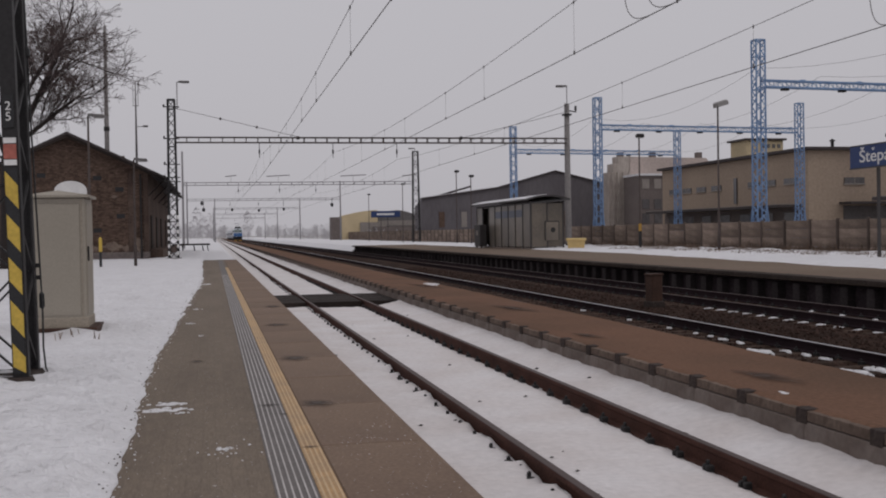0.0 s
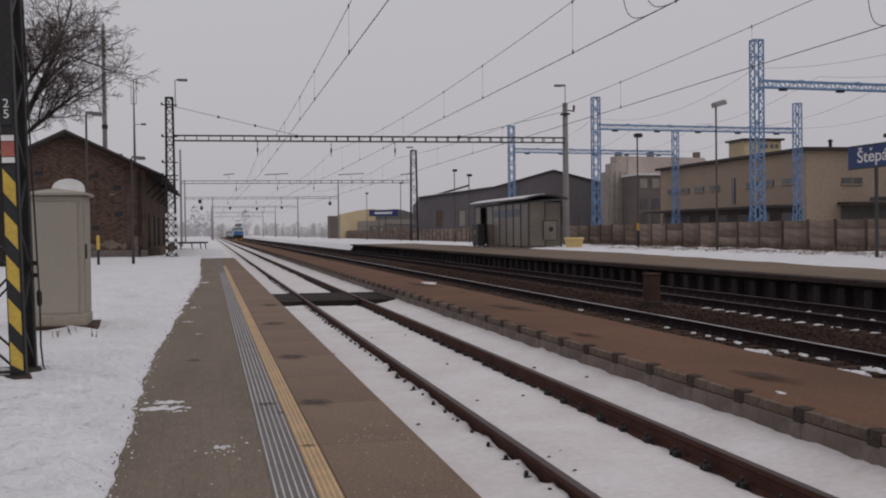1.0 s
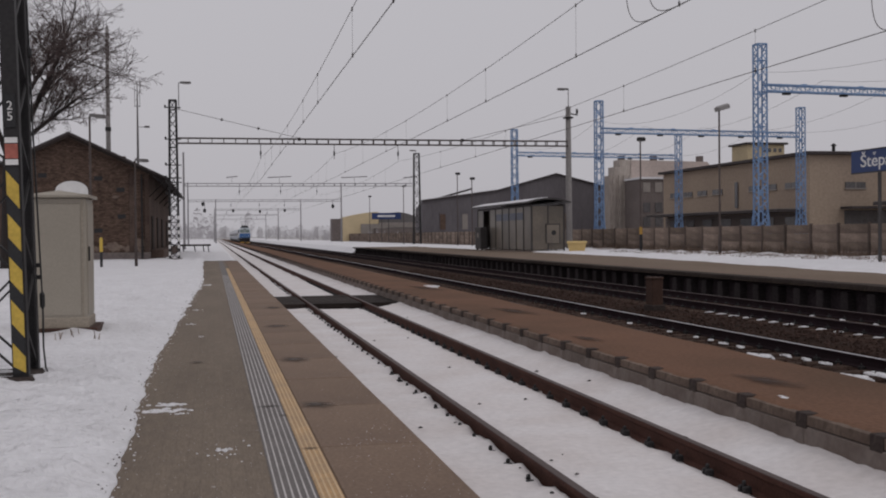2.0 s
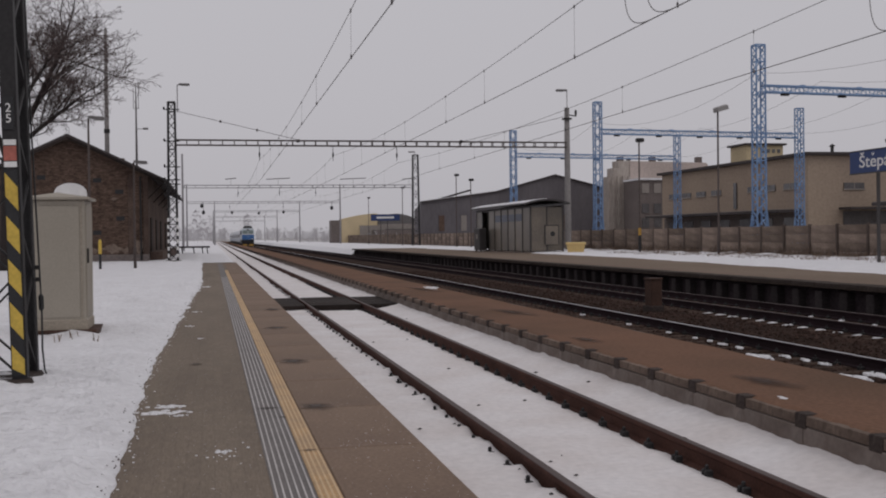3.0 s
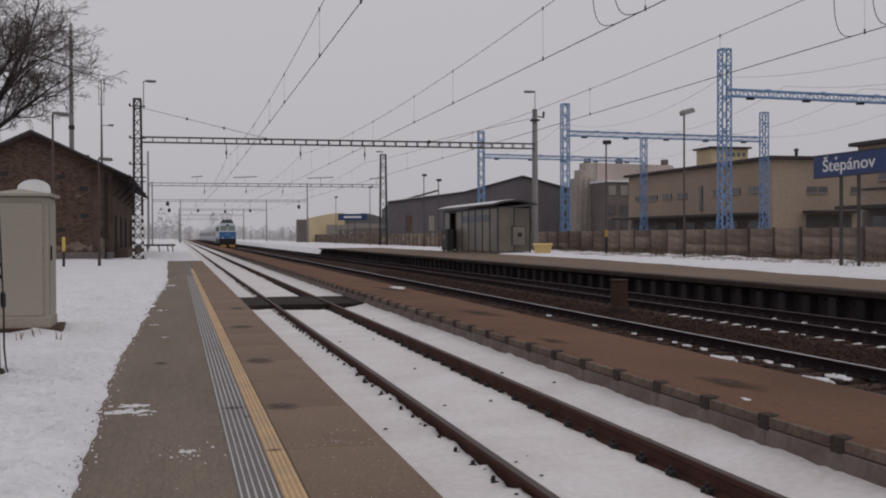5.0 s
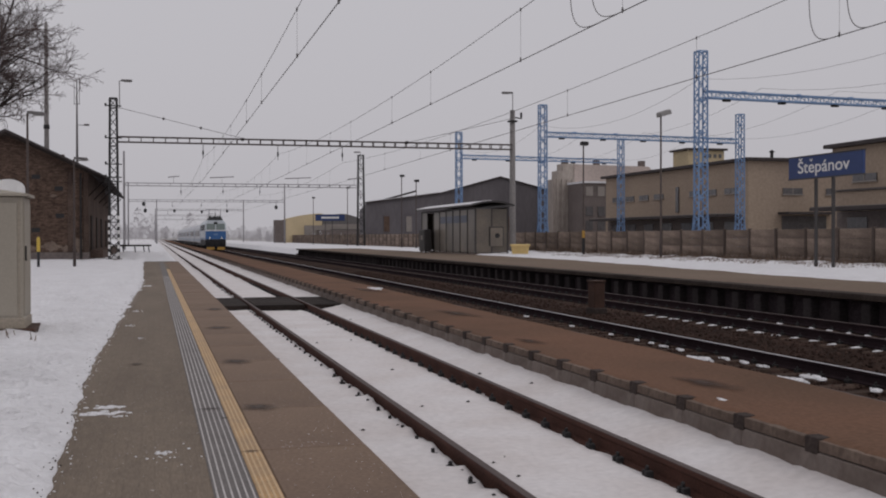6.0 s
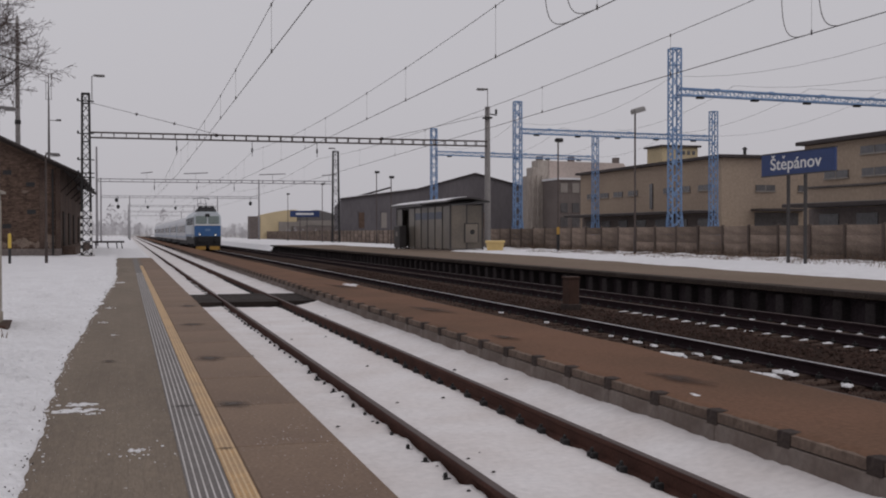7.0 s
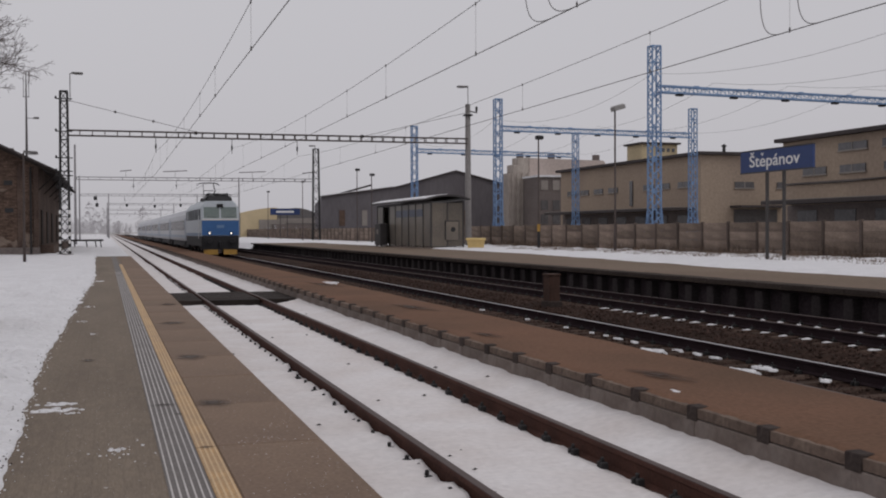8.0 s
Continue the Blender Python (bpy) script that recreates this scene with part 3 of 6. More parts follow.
pr_ = Build().box(-0.009, 0.05, -0.04, 0.04, -0.36, -0.124, 0.004).mesh("kerb_pilaster", M_KERB)
for i in range(146):
    y = 0.9 + 1.08 * (i - 36)
    for me, nm in ((pm, "kerb_panel"), (cm_, "kerb_coping"), (bm_, "kerb_block"), (pr_, "kerb_pilaster")):
        o = new(nm, me)
        o.parent = kerb
        o.location = (KERB - 0.01 + random.uniform(-0.004, 0.004), y, KERB_TOP + random.uniform(-0.004, 0.004))


def island(x, y):
    e = ISLAND_EDGE + 0.02 * fbm(1.0, y * 0.7, 8.0)
    z = KERB_TOP - 0.012 + 0.014 * fbm(x * 1.1, y * 0.5, 9.0)
    if x < 5.02:
        # the fill crumbles over the edging
        z -= 0.012 + 0.04 * max(0.0, fbm(2.0, y * 4.0, 5.0, 3)) + (0.012 if x < 4.97 else 0)
    if x > e:
        z -= min(0.40, (x - e) * 3.0)
    return z


isl = surface("island_platform", [4.955, 4.99, 5.04, 5.12, 5.3, 5.7, 6.1, 6.4, 6.5, 6.6, 6.64, 6.67, 6.70, 6.73, 6.77, 6.82, 6.90], [-40, -20, -8] + steps(-3, 5, 0.5) + steps(5, 24, 0.08)[1:] + steps(24, 40, 0.3)[1:] + steps(40, 160, 4)[1:] + [260, 420, 700],
              island, M_ISLAND, "low island platform of bare brown sandy fill", "structure", "platform")
for x, y, rx, ry in ((5.62, 10.3, 0.26, 0.75), (5.9, 21.0, 0.3, 1.4), (5.4, 15.2, 0.2, 0.6), (6.0, 31.0, 0.3, 2.0)):
    stain("damp_patch", x, y, island(x, y) + 0.012, rx, ry, M_ISLAND_DAMP, isl, "dark damp patch in the sandy fill", 8)


def ballast(x, y):
    """Crushed stone just below the sleeper tops, heaped a little between the tracks."""
    mid = max(0.0, 1 - abs(x - 10.35) / 0.75)
    base = Z2 - 0.20 if x < 9.8 else Z2 - 0.20 + (Z3 - Z2) * min(1.0, (x - 9.8) / 1.3)
    return base + 0.05 * mid + 0.028 * fbm(x * 3, y * 3, 1.0)


surface("ballast_bed", steps(6.7, 14.6, 0.21), [-40, -20, -8] + steps(2, 40, 0.25) + steps(40, 120, 1.0)[1:] + [160, 240, 400, 700],
        ballast, M_BALLAST, "dark brown stone ballast between the main tracks", "structure", "ballast")

# loose ballast stones and snow crumbs beside the main track
rng = random.Random(11)


def pebbles(name, count, place, size, material, label, cat):
    b = Build()
    for _ in range(count):
        x, y, z = place(rng)
        s = rng.uniform(0.6, 1.4) * size
        pts = [(x + sx * s * rng.uniform(0.5, 1.1), y + sy * s * rng.uniform(0.5, 1.1), z + sz * s * rng.uniform(0.4, 0.9)) for sx, sy, sz in ((1, 0, 0), (0, 1, 0), (-1, 0, 0), (0, -1, 0), (0, 0, 1), (0, 0, -1))]
        b.add(pts, [(0, 1, 4), (1, 2, 4), (2, 3, 4), (3, 0, 4), (1, 0, 5), (2, 1, 5), (3, 2, 5), (0, 3, 5)])
    ob = new(name, b.mesh(name, material))
    return tagged(ob, label, cat, kind="stuff")


def near_stone(r):
    y = 5 + 55 * r.random() ** 1.6
    x = r.uniform(8.2, 9.15)
    return x, y, ballast(x, y) + 0.015


def mid_stone(r):
    y = 8 + 50 * r.random() ** 1.5
    x = r.uniform(9.4, 11.5)
    return x, y, ballast(x, y) + 0.01


pebbles("ballast_stones", 2600, near_stone, 0.042, M_STONE, "loose dark ballast stones along the main track", "gravel")
pebbles("ballast_gravel", 6000, mid_stone, 0.04, M_STONE, "loose ballast stones between the main tracks", "gravel")


def crumbs(name, at, size, count, label):
    b = Build()
    r = random.Random(count)
    for _ in range(count):
        x, y = r.gauss(0, size * 0.35), r.gauss(0, size)
        s = r.uniform(0.012, 0.075) * (0.5 + size)
        dome(b, x, y, s * r.uniform(0.6, 1.5), s * r.uniform(0.8, 2.6), 0.006 + s * 0.07, r, 7)
    ob = new("snow_heap", b.mesh("snow_heap", M_SNOW, True))
    ob.location = at
    tagged(ob, label, "snow", "snow remains by the main track", "stuff")


for at, size, count in (((6.45, 32.0, 0.25), 0.30, 34), ((8.38, 15.6, -0.15), 0.20, 60), ((8.35, 12.95, -0.15), 0.18, 60), ((8.78, 13.05, -0.14), 0.14, 24), ((8.83, 11.8, -0.15), 0.07, 12),
                        ((8.72, 17.45, -0.14), 0.05, 6), ((8.72, 16.85, -0.14), 0.05, 5), ((8.78, 15.5, -0.14), 0.08, 7), ((8.80, 14.9, -0.14), 0.05, 5), ((8.80, 14.35, -0.14), 0.05, 6), ((8.75, 18.1, -0.14), 0.05, 4), ((8.75, 18.7, -0.14), 0.04, 4), ((8.75, 19.9, -0.14), 0.05, 4), ((8.75, 22.0, -0.14), 0.07, 4), ((8.75, 25.0, -0.14), 0.1, 4), ((5.25, 9.3, 0.232), 0.03, 5)):
    crumbs("heap", at, size, count, "broken lumps of old snow beside the rail")
# crumbs of snow and grit on the paving
def crumb_field(count, place, size, label):
    b = Build()
    r = random.Random(count)
    for _ in range(count):
        x, y = place(r)
        s = size * r.uniform(0.4, 1.3)
        dome(b, x, y, s * r.uniform(0.6, 1.2), s * r.uniform(0.8, 1.7), s * 0.4, r, 6)
    ob = new("snow_crumbs", b.mesh("snow_crumbs", M_SNOW, True))
    ob.location = (0, 0, P1_TOP - 0.002)
    tagged(ob, label, "snow", kind="stuff")


def by_verge(r):
    y = 4 + 26 * r.random() ** 1.5
    return verge_edge(y) + abs(r.gauss(0, 0.035)) - 0.01, y


crumb_field(110, by_verge, 0.010, "crumbled snow along the edge of the cleared paving")
crumb_field(260, lambda r: (r.uniform(0.85, 1.5), r.gauss(7.3, 0.9)), 0.007, "white grit scattered on the platform edge slabs")
crumb_field(26, lambda r: (r.gauss(0.05, 0.1), r.gauss(8.3, 0.2)), 0.010, "snow crumbs scattered on the paving")

# snow on the sleepers of the second main track, against its rails
for cx, y1, p, wide in ((11.43, 24.0, 1.0, 0.16), (13.02, 22.0, 0.55, 0.09)):
    y = 4.45
    while y < y1:
        if rng.random() < p:
            bb = Build()
            wx, wy = wide * rng.uniform(0.6, 1.0), rng.uniform(0.04, 0.075)
            dome(bb, 0, 0, wx, wy, 0.018, rng, 10)
            dome(bb, rng.uniform(-0.06, 0.06), rng.uniform(-0.02, 0.02), wx * 0.6, wy * 0.7, 0.026, rng)
            o = part("snow_patch", bb, M_SNOW, None, at=pose(cx + rng.uniform(-0.02, 0.02), y, Z3 - 0.178), smooth=True)
            tagged(o, "snow lying on a sleeper end", "snow", "snow on the sleepers")
        y += 0.6

# far platform: top slab, dark face with piers, snow on its rear half
plat2 = part("platform_far", Build().box(P2 - 0.05, 27.9, -40, P2_END, P2_TOP - 0.12, P2_TOP), M_PLAT2)
tagged(plat2, "far station platform with a bare brown front strip", "platform", kind="structure")
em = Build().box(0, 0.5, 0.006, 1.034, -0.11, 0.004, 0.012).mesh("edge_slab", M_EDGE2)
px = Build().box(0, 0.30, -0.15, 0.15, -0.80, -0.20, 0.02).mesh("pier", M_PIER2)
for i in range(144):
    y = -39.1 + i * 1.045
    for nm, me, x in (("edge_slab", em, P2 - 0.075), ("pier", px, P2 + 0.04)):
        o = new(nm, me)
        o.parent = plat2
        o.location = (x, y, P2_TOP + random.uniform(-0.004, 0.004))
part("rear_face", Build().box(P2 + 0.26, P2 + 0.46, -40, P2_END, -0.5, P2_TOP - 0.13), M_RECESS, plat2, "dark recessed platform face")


def snow2(x, y):
    e = 18.35 + 2.3 * min(1, max(0, (y - 30) / 22)) + 0.35 * fbm(0.3, y * 0.25, 12.0) + 0.1 * fbm(0.1, y * 1.5, 2)
    d = x - e
    return P2_TOP - 0.02 + 0.10 * min(1, max(0, d / 0.4)) + (0.03 * fbm(x, y * 0.8, 3.0) if d > 0 else 0) + (0.12 * max(0, fbm(x * 0.9, y * 0.7, 5)) if x > 26.6 else 0)


surface("far_snow", [17.5, 17.7, 17.9, 18.1, 18.3, 18.55, 18.75, 18.95, 19.15, 19.4, 19.7, 20.0, 20.3, 20.6, 20.9, 21.1, 21.3, 21.5, 21.7, 22.0, 22.5, 23.5, 24.5, 25.5, 26.3, 27, 27.6, 28.2, 28.9], [-40, -20, -5] + steps(8, 110, 0.6), snow2, M_SNOW,
        "snow left along the rear of the far platform", "structure", "snow")


def ramp(x, y):
    return P2_TOP - 0.62 * min(1, max(0, (14.9 - x) / 0.7)) + 0.02 * fbm(x, y * 0.3)


surface("snow_slope", [14.1, 14.4, 14.7, 15.0, 15.5, 17, 20, 24, 28.9], steps(P2_END + 0.1, 210, 2.5) + [300, 500, 700], ramp, M_SNOW,
        "snow-covered bank beyond the end of the far platform", "structure", "snow")
surface("yard_ground", [28.4, 33, 40, 60, 120, 300], [-20, 20, 60, 100, 150, 250, 400, 700], lambda x, y: 0.3 + 0.0 * x, M_FIELD,
        "rough winter ground of the goods yard", "structure", "ground")


# ---- lattice steel ----
def lattice(parent, w, d, h, pitch, leg, lace, material, taper=1.0, name="leg", z0=0.0):
    """An upright four-legged lattice under parent: its legs and their lacing."""
    def corner(sx, sy, z):
        k = 1 + (taper - 1) * (z - z0) / h
        return (sx * w / 2 * k, sy * d / 2 * k, z)
    cs = ((-1, -1), (1, -1), (1, 1), (-1, 1))
    for sx, sy in cs:
        part(name, Build().bar(corner(sx, sy, z0), corner(sx, sy, z0 + h), leg), material, parent)
    b = Build()
    n = max(2, int(h / pitch))
    for i in range(n):
        za, zb = z0 + h * i / n, z0 + h * (i + 1) / n
        for k in range(4):
            (ax, ay), (bx, by) = cs[k], cs[(k + 1) % 4]
            if i % 2:
                ax, ay, bx, by = bx, by, ax, ay
            b.bar(corner(ax, ay, za), corner(bx, by, zb), lace)
        if i % 4 == 0:
            for k in range(4):
                b.bar(corner(*cs[k], za), corner(*cs[(k + 1) % 4], za), lace)
    for k in range(4):
        b.bar(corner(*cs[k], z0 + h), corner(*cs[(k + 1) % 4], z0 + h), leg * 0.9)
    part("lacing", b, material, parent)


def lattice_beam(parent, x0, x1, z, w, h, pitch, chord, lace, material, y=0.0, ladder=False):
    """A level lattice beam along x: four chords and the lacing between them."""
    for sy in (-1, 1):
        for sz in (-1, 1):
            part("chord", Build().bar((x0, y + sy * w / 2, z + sz * h / 2), (x1, y + sy * w / 2, z + sz * h / 2), chord), material, parent)
    b = Build()
    n = max(2, int((x1 - x0) / pitch))
    for i in range(n):
        xa, xb = x0 + (x1 - x0) * i / n, x0 + (x1 - x0) * (i + 1) / n
        s = 1 if i % 2 else -1
        for sy in (-1, 1):
            b.bar((xa, y + sy * w / 2, z - h / 2), (xa, y + sy * w / 2, z + h / 2), lace)
            if not ladder:
                b.bar((xa, y + sy * w / 2, z - s * h / 2), (xb, y + sy * w / 2, z + s * h / 2), lace * 0.8)
        for sz in (-1, 1):
            b.bar((xa, y - s * w / 2, z + sz * h / 2), (xb, y + s * w / 2, z + sz * h / 2), lace * 0.8)
    part("lacing", b, material, parent)


def floodlight(parent, x, y, z, dx, material=None):
    """A short upright with an arm and a shallow lamp head."""
    part("lamp_arm", Build().bar((x, y, z - 1.9), (x, y, z), 0.06, sides=6).bar((x, y, z), (x + dx * 0.35, y, z + 0.03), 0.05, sides=6), M_STEEL_GREY, parent)
    head = part("lamp_head", Build().box(min(x, x + dx * 0.85) + (0.1 if dx > 0 else 0), max(x, x + dx * 0.85), y - 0.16, y + 0.16, z - 0.02, z + 0.10, 0.04), M_STEEL_GREY, parent)
    part("diffuser", Build().box(min(x + dx * 0.3, x + dx * 0.8), max(x + dx * 0.3, x + dx * 0.8), y - 0.12, y + 0.12, z - 0.06, z - 0.02, 0.01), M_LAMP_GLASS, head)


# ---- overhead line portals across the tracks ----
def portal(y, xl, xr, zl, zr, beam, top, left_post, right_post, label, lamps=False, fine=True):
    th = thing("overhead_line_portal", pose(0, y, 0), label, "gantry", "overhead line portals over the tracks")
    for x, z, style in ((xl, zl, left_post), (xr, zr, right_post)):
        if style == "lattice":
            p = new("lattice_post")
            p.parent, p.location = th, (x, 0, z)
            lattice(p, 0.62 if fine else 0.95, 0.72, top - z, 0.62 if fine else 0.85, 0.10, 0.05, M_STEEL_DARK, 0.72, "post_leg")
            part("post_foot", Build().box(-0.55, 0.55, -0.6, 0.6, -0.3, 0.10, 0.05), M_CONC_POST, p)
            if lamps:
                for k in range(6):
                    for sx in (-1, 1):
                        part("white_band", Build().box(sx * 0.31 - 0.065, sx * 0.31 + 0.065, -0.425, -0.295, 0.3 + k * 0.5, 0.55 + k * 0.5), M_WHITE, p)
                for zz in (4.6, 5.4, 5.7, 6.6, 8.4, 10.6):
                    ins = Build().bar((-0.55, -0.3, zz), (0.55, -0.3, zz), 0.07)
                    ins.lathe([(0.03, zz), (0.07, zz + 0.03), (0.07, zz + 0.14), (0.03, zz + 0.18)], -0.5, -0.3, 8)
                    part("cross_arm", ins, M_STEEL_DARK, p)
        elif style == "concrete":
            part("concrete_post", Build().lathe([(0.26, z - 0.3), (0.25, z + 1), (0.19, top)], x, 0, 14), M_CONC_POST, th, "round tapering concrete post", smooth=True)
            if lamps:
                br = Build()
                br.bar((x - 0.1, 0, top - 0.5), (x + 0.75, 0, top - 0.62), 0.08)
                br.lathe([(0.05, top - 0.55), (0.09, top - 0.5), (0.09, top - 0.2), (0.04, top - 0.15)], x + 0.7, 0, 8)
                br.box(x - 0.3, x + 0.3, -0.3, 0.3, top - 0.9, top - 0.78)
                part("bracket", br, M_STEEL_DARK, th)
        elif style == "slim":
            part("steel_post", Build().lathe([(0.17, z - 0.3), (0.16, z + 1), (0.11, top)], x, 0, 10), M_STEEL_HAZED, th, smooth=True)
    beam_ob = new("beam")
    beam_ob.parent = th
    lattice_beam(beam_ob, xl + 0.2, xr - 0.1, beam, 0.42, 0.36 if fine else 0.34, 0.80 if fine else 1.3, 0.075, 0.058 if fine else 0.07, M_STEEL_RUST if fine else M_STEEL_HAZED, ladder=True)
    for x in (T1 + 0.15, 8.64, 13.3):
        b = Build()
        b.bar((x, 0, beam - 0.2), (x, 0, beam - 1.25), 0.045, sides=6)
        b.lathe([(0.03, beam - 1.0), (0.06, beam - 0.92), (0.06, beam - 0.72), (0.03, beam - 0.65)], x, 0, 8)
        part("wire_hanger", b, M_STEEL_DARK, th)
    if lamps:
        floodlight(th, xl + 0.42, -0.2, 12.55, 1)
        floodlight(th, xr - 0.05, -0.2, 12.6, -1)
        b = Build().path([(xl + 0.3, 0, 10.75), (6.15, 0, 8.8)], 0.035)
        for k in (0.36, 0.66):
            p = Vector((xl + 0.3, 0, 10.75)).lerp(Vector((6.15, 0, 8.8)), k)
            b.lathe([(0.02, p.z - 0.1), (0.08, p.z - 0.06), (0.08, p.z + 0.06), (0.02, p.z + 0.1)], p.x, 0, 8)
        part("stay_wire", b, M_WIRE, th)
        part("stay_wire", Build().path([(18.2, 0, 8.75), (xr - 0.1, 0, 10.7)], 0.035), M_WIRE, th)
        part("anchor_plate", Build().box(6.05, 6.25, -0.24, 0.24, 8.62, 8.82, 0.03), M_STEEL_DARK, th)
        part("anchor_plate", Build().box(18.0, 18.2, -0.26, 0.26, 8.64, 8.84, 0.03), M_STEEL_DARK, th)
    return th


portal(78, -2.62, 26.33, 0.22, 0.40, 8.55, 11.35, "lattice", "concrete", "steel lattice portal with a concrete post carrying overhead wires", True)
second = portal(141, -3.5, 26.5, 0.2, 0.45, 8.42, 12.55, "slim", "lattice", "dark lattice portal carrying overhead wires further along the line", False, False)
for x, w in ((2.5, 0.7), (8.5, 1.5), (18.2, 1.7), (25.6, 0.9)):
    part("feeder_arm", Build().bar((x - w, 0, 9.35), (x + w, 0, 9.5), 0.10).bar((x, 0, 8.6), (x, 0, 9.4), 0.035), M_STEEL_GREY, second)
floodlight(second, 26.4, -0.2, 12.9, -1)
portal(206, -4.4, 24.05, 0.2, 0.45, 8.5, 11.9, "slim", "slim", "slim-posted portal carrying overhead wires in the distance", False, False)
portal(272, 0.8, 21.6, 0.2, 0.45, 8.45, 11.0, "slim", "slim", "slim-posted portal carrying overhead wires in the haze", False, False)
portal(340, 0.6, 20.0, 0.2, 0.45, 8.4, 10.5, "slim", "slim", "slim-posted portal far down the line", False, False)
portal(420, 0.6, 20.0, 0.2, 0.45, 8.4, 10.5, "slim", "slim", "slim-posted portal far down the line", False, False)


for y, spots in ((206, ((-1.7, 7.9), (-1.4, 6.7), (22.4, 7.4))), (272, ((5.0, 8.2), (11.5, 8.0), (17.6, 8.2)))):
    for x, z in spots:
        sg = thing("line_signal", pose(x, y - 0.4, z), "small dark signal head hanging from a portal", "signal", "signals hanging over the tracks")
        part("head", Build().lathe([(0.12, -0.40), (0.26, -0.26), (0.30, 0.0), (0.26, 0.24), (0.10, 0.34)], 0, 0, 10), M_BLACK, sg)
        part("hanger", Build().bar((0, 0.2, 0.3), (0, 0.35, 8.5 - z), 0.06), M_STEEL_DARK, sg)

# ---- overhead wires ----
SUPPORTS = [13.0, 78.0, 141.0, 206.0, 272.0, 340.0, 420.0, 520.0]


def catenary(xa, xb, contact, low, rise, label):
    th = thing("overhead_wire", pose(0, 0, 0), label, "overhead wire", "overhead wires over the tracks")
    cw, mw = Build(), Build()
    tops, bots = [], []
    spans = [(-52.0, 13.0)] + list(zip(SUPPORTS, SUPPORTS[1:]))
    for k, (a, c) in enumerate(spans):
        n = 22 if k < 2 else 10
        top, bot = [], []
        for i in range(n + 1):
            u = i / n
            y = a + (c - a) * u
            x = xa + (xb - xa) * (u if k % 2 else 1 - u)
            top.append((x, y, low + rise * (2 * u - 1) ** 2))
            bot.append((x, y, contact))
        tops += top if not tops else top[1:]
        bots += bot if not bots else bot[1:]
        if k < 3:
            for u in (0.1, 0.22, 0.34, 0.45, 0.56, 0.68, 0.8, 0.91):
                i = int(u * n)
                d = Build().path([bot[i], top[i]], 0.007, 4)
                d.lathe([(0.012, bot[i][2] - 0.03), (0.022, bot[i][2] - 0.01), (0.022, bot[i][2] + 0.05), (0.012, bot[i][2] + 0.08)], bot[i][0], bot[i][1], 6)
                d.lathe([(0.012, top[i][2] - 0.05), (0.020, top[i][2] - 0.03), (0.020, top[i][2] + 0.02), (0.012, top[i][2] + 0.04)], top[i][0], top[i][1], 6)
                part("dropper", d, M_WIRE, th)
    mw.path(tops, 0.017)
    cw.path(bots, 0.022)
    part("contact_wire", cw, M_WIRE, th)
    part("messenger_wire", mw, M_WIRE, th)
    return th


def jumper(th, x, y, z, y2, z2):
    """A slack loop of cable from the upper wire down to the contact wire."""
    pts = []
    for i in range(13):
        u = i / 12
        pts.append((x, y + (y2 - y) * (u ** 2.2), z2 + (z - z2) * ((1 - u) ** 2.4) - 0.02 * math.sin(math.pi * u)))
    part("jumper_cable", Build().path(pts, 0.02), M_WIRE, th, "slack loop of jumper cable")


catenary(3.14, 3.45, 5.92, 6.70, 0.75, "contact wire and sagging messenger wire over the side track")
w2 = catenary(8.56, 8.72, 6.04, 6.98, 0.72, "contact wire and messenger wire over the main track")
w3 = catenary(13.26, 13.36, 5.80, 6.55, 0.63, "contact wire and messenger wire over the second main track")
for y in (21.55, 20.43):
    jumper(w2, 8.57, y, 7.1, y - 1.75, 6.04)
for y in (19.95, 18.68):
    jumper(w3, 13.27, y, 6.85, y - 0.9, 5.80)
feeder = thing("feeder_wire", pose(0, 0, 0), "thin feeder wires sagging along the goods yard", "overhead wire")
for x, z, s in ((29.6, 10.6, 1.2), (33.5, 10.2, 1.3), (38.5, 10.2, 1.3), (43.5, 10.2, 1.3)):
    pts = []
    for a, c in ((26, 55), (55, 80.7), (80.7, 103.3)):
        pts += [(x, a + (c - a) * i / 10, z - s * (1 - (2 * i / 10 - 1) ** 2)) for i in range(10)]
    part("wire", Build().path(pts, 0.018), M_STEEL_HAZED, feeder)


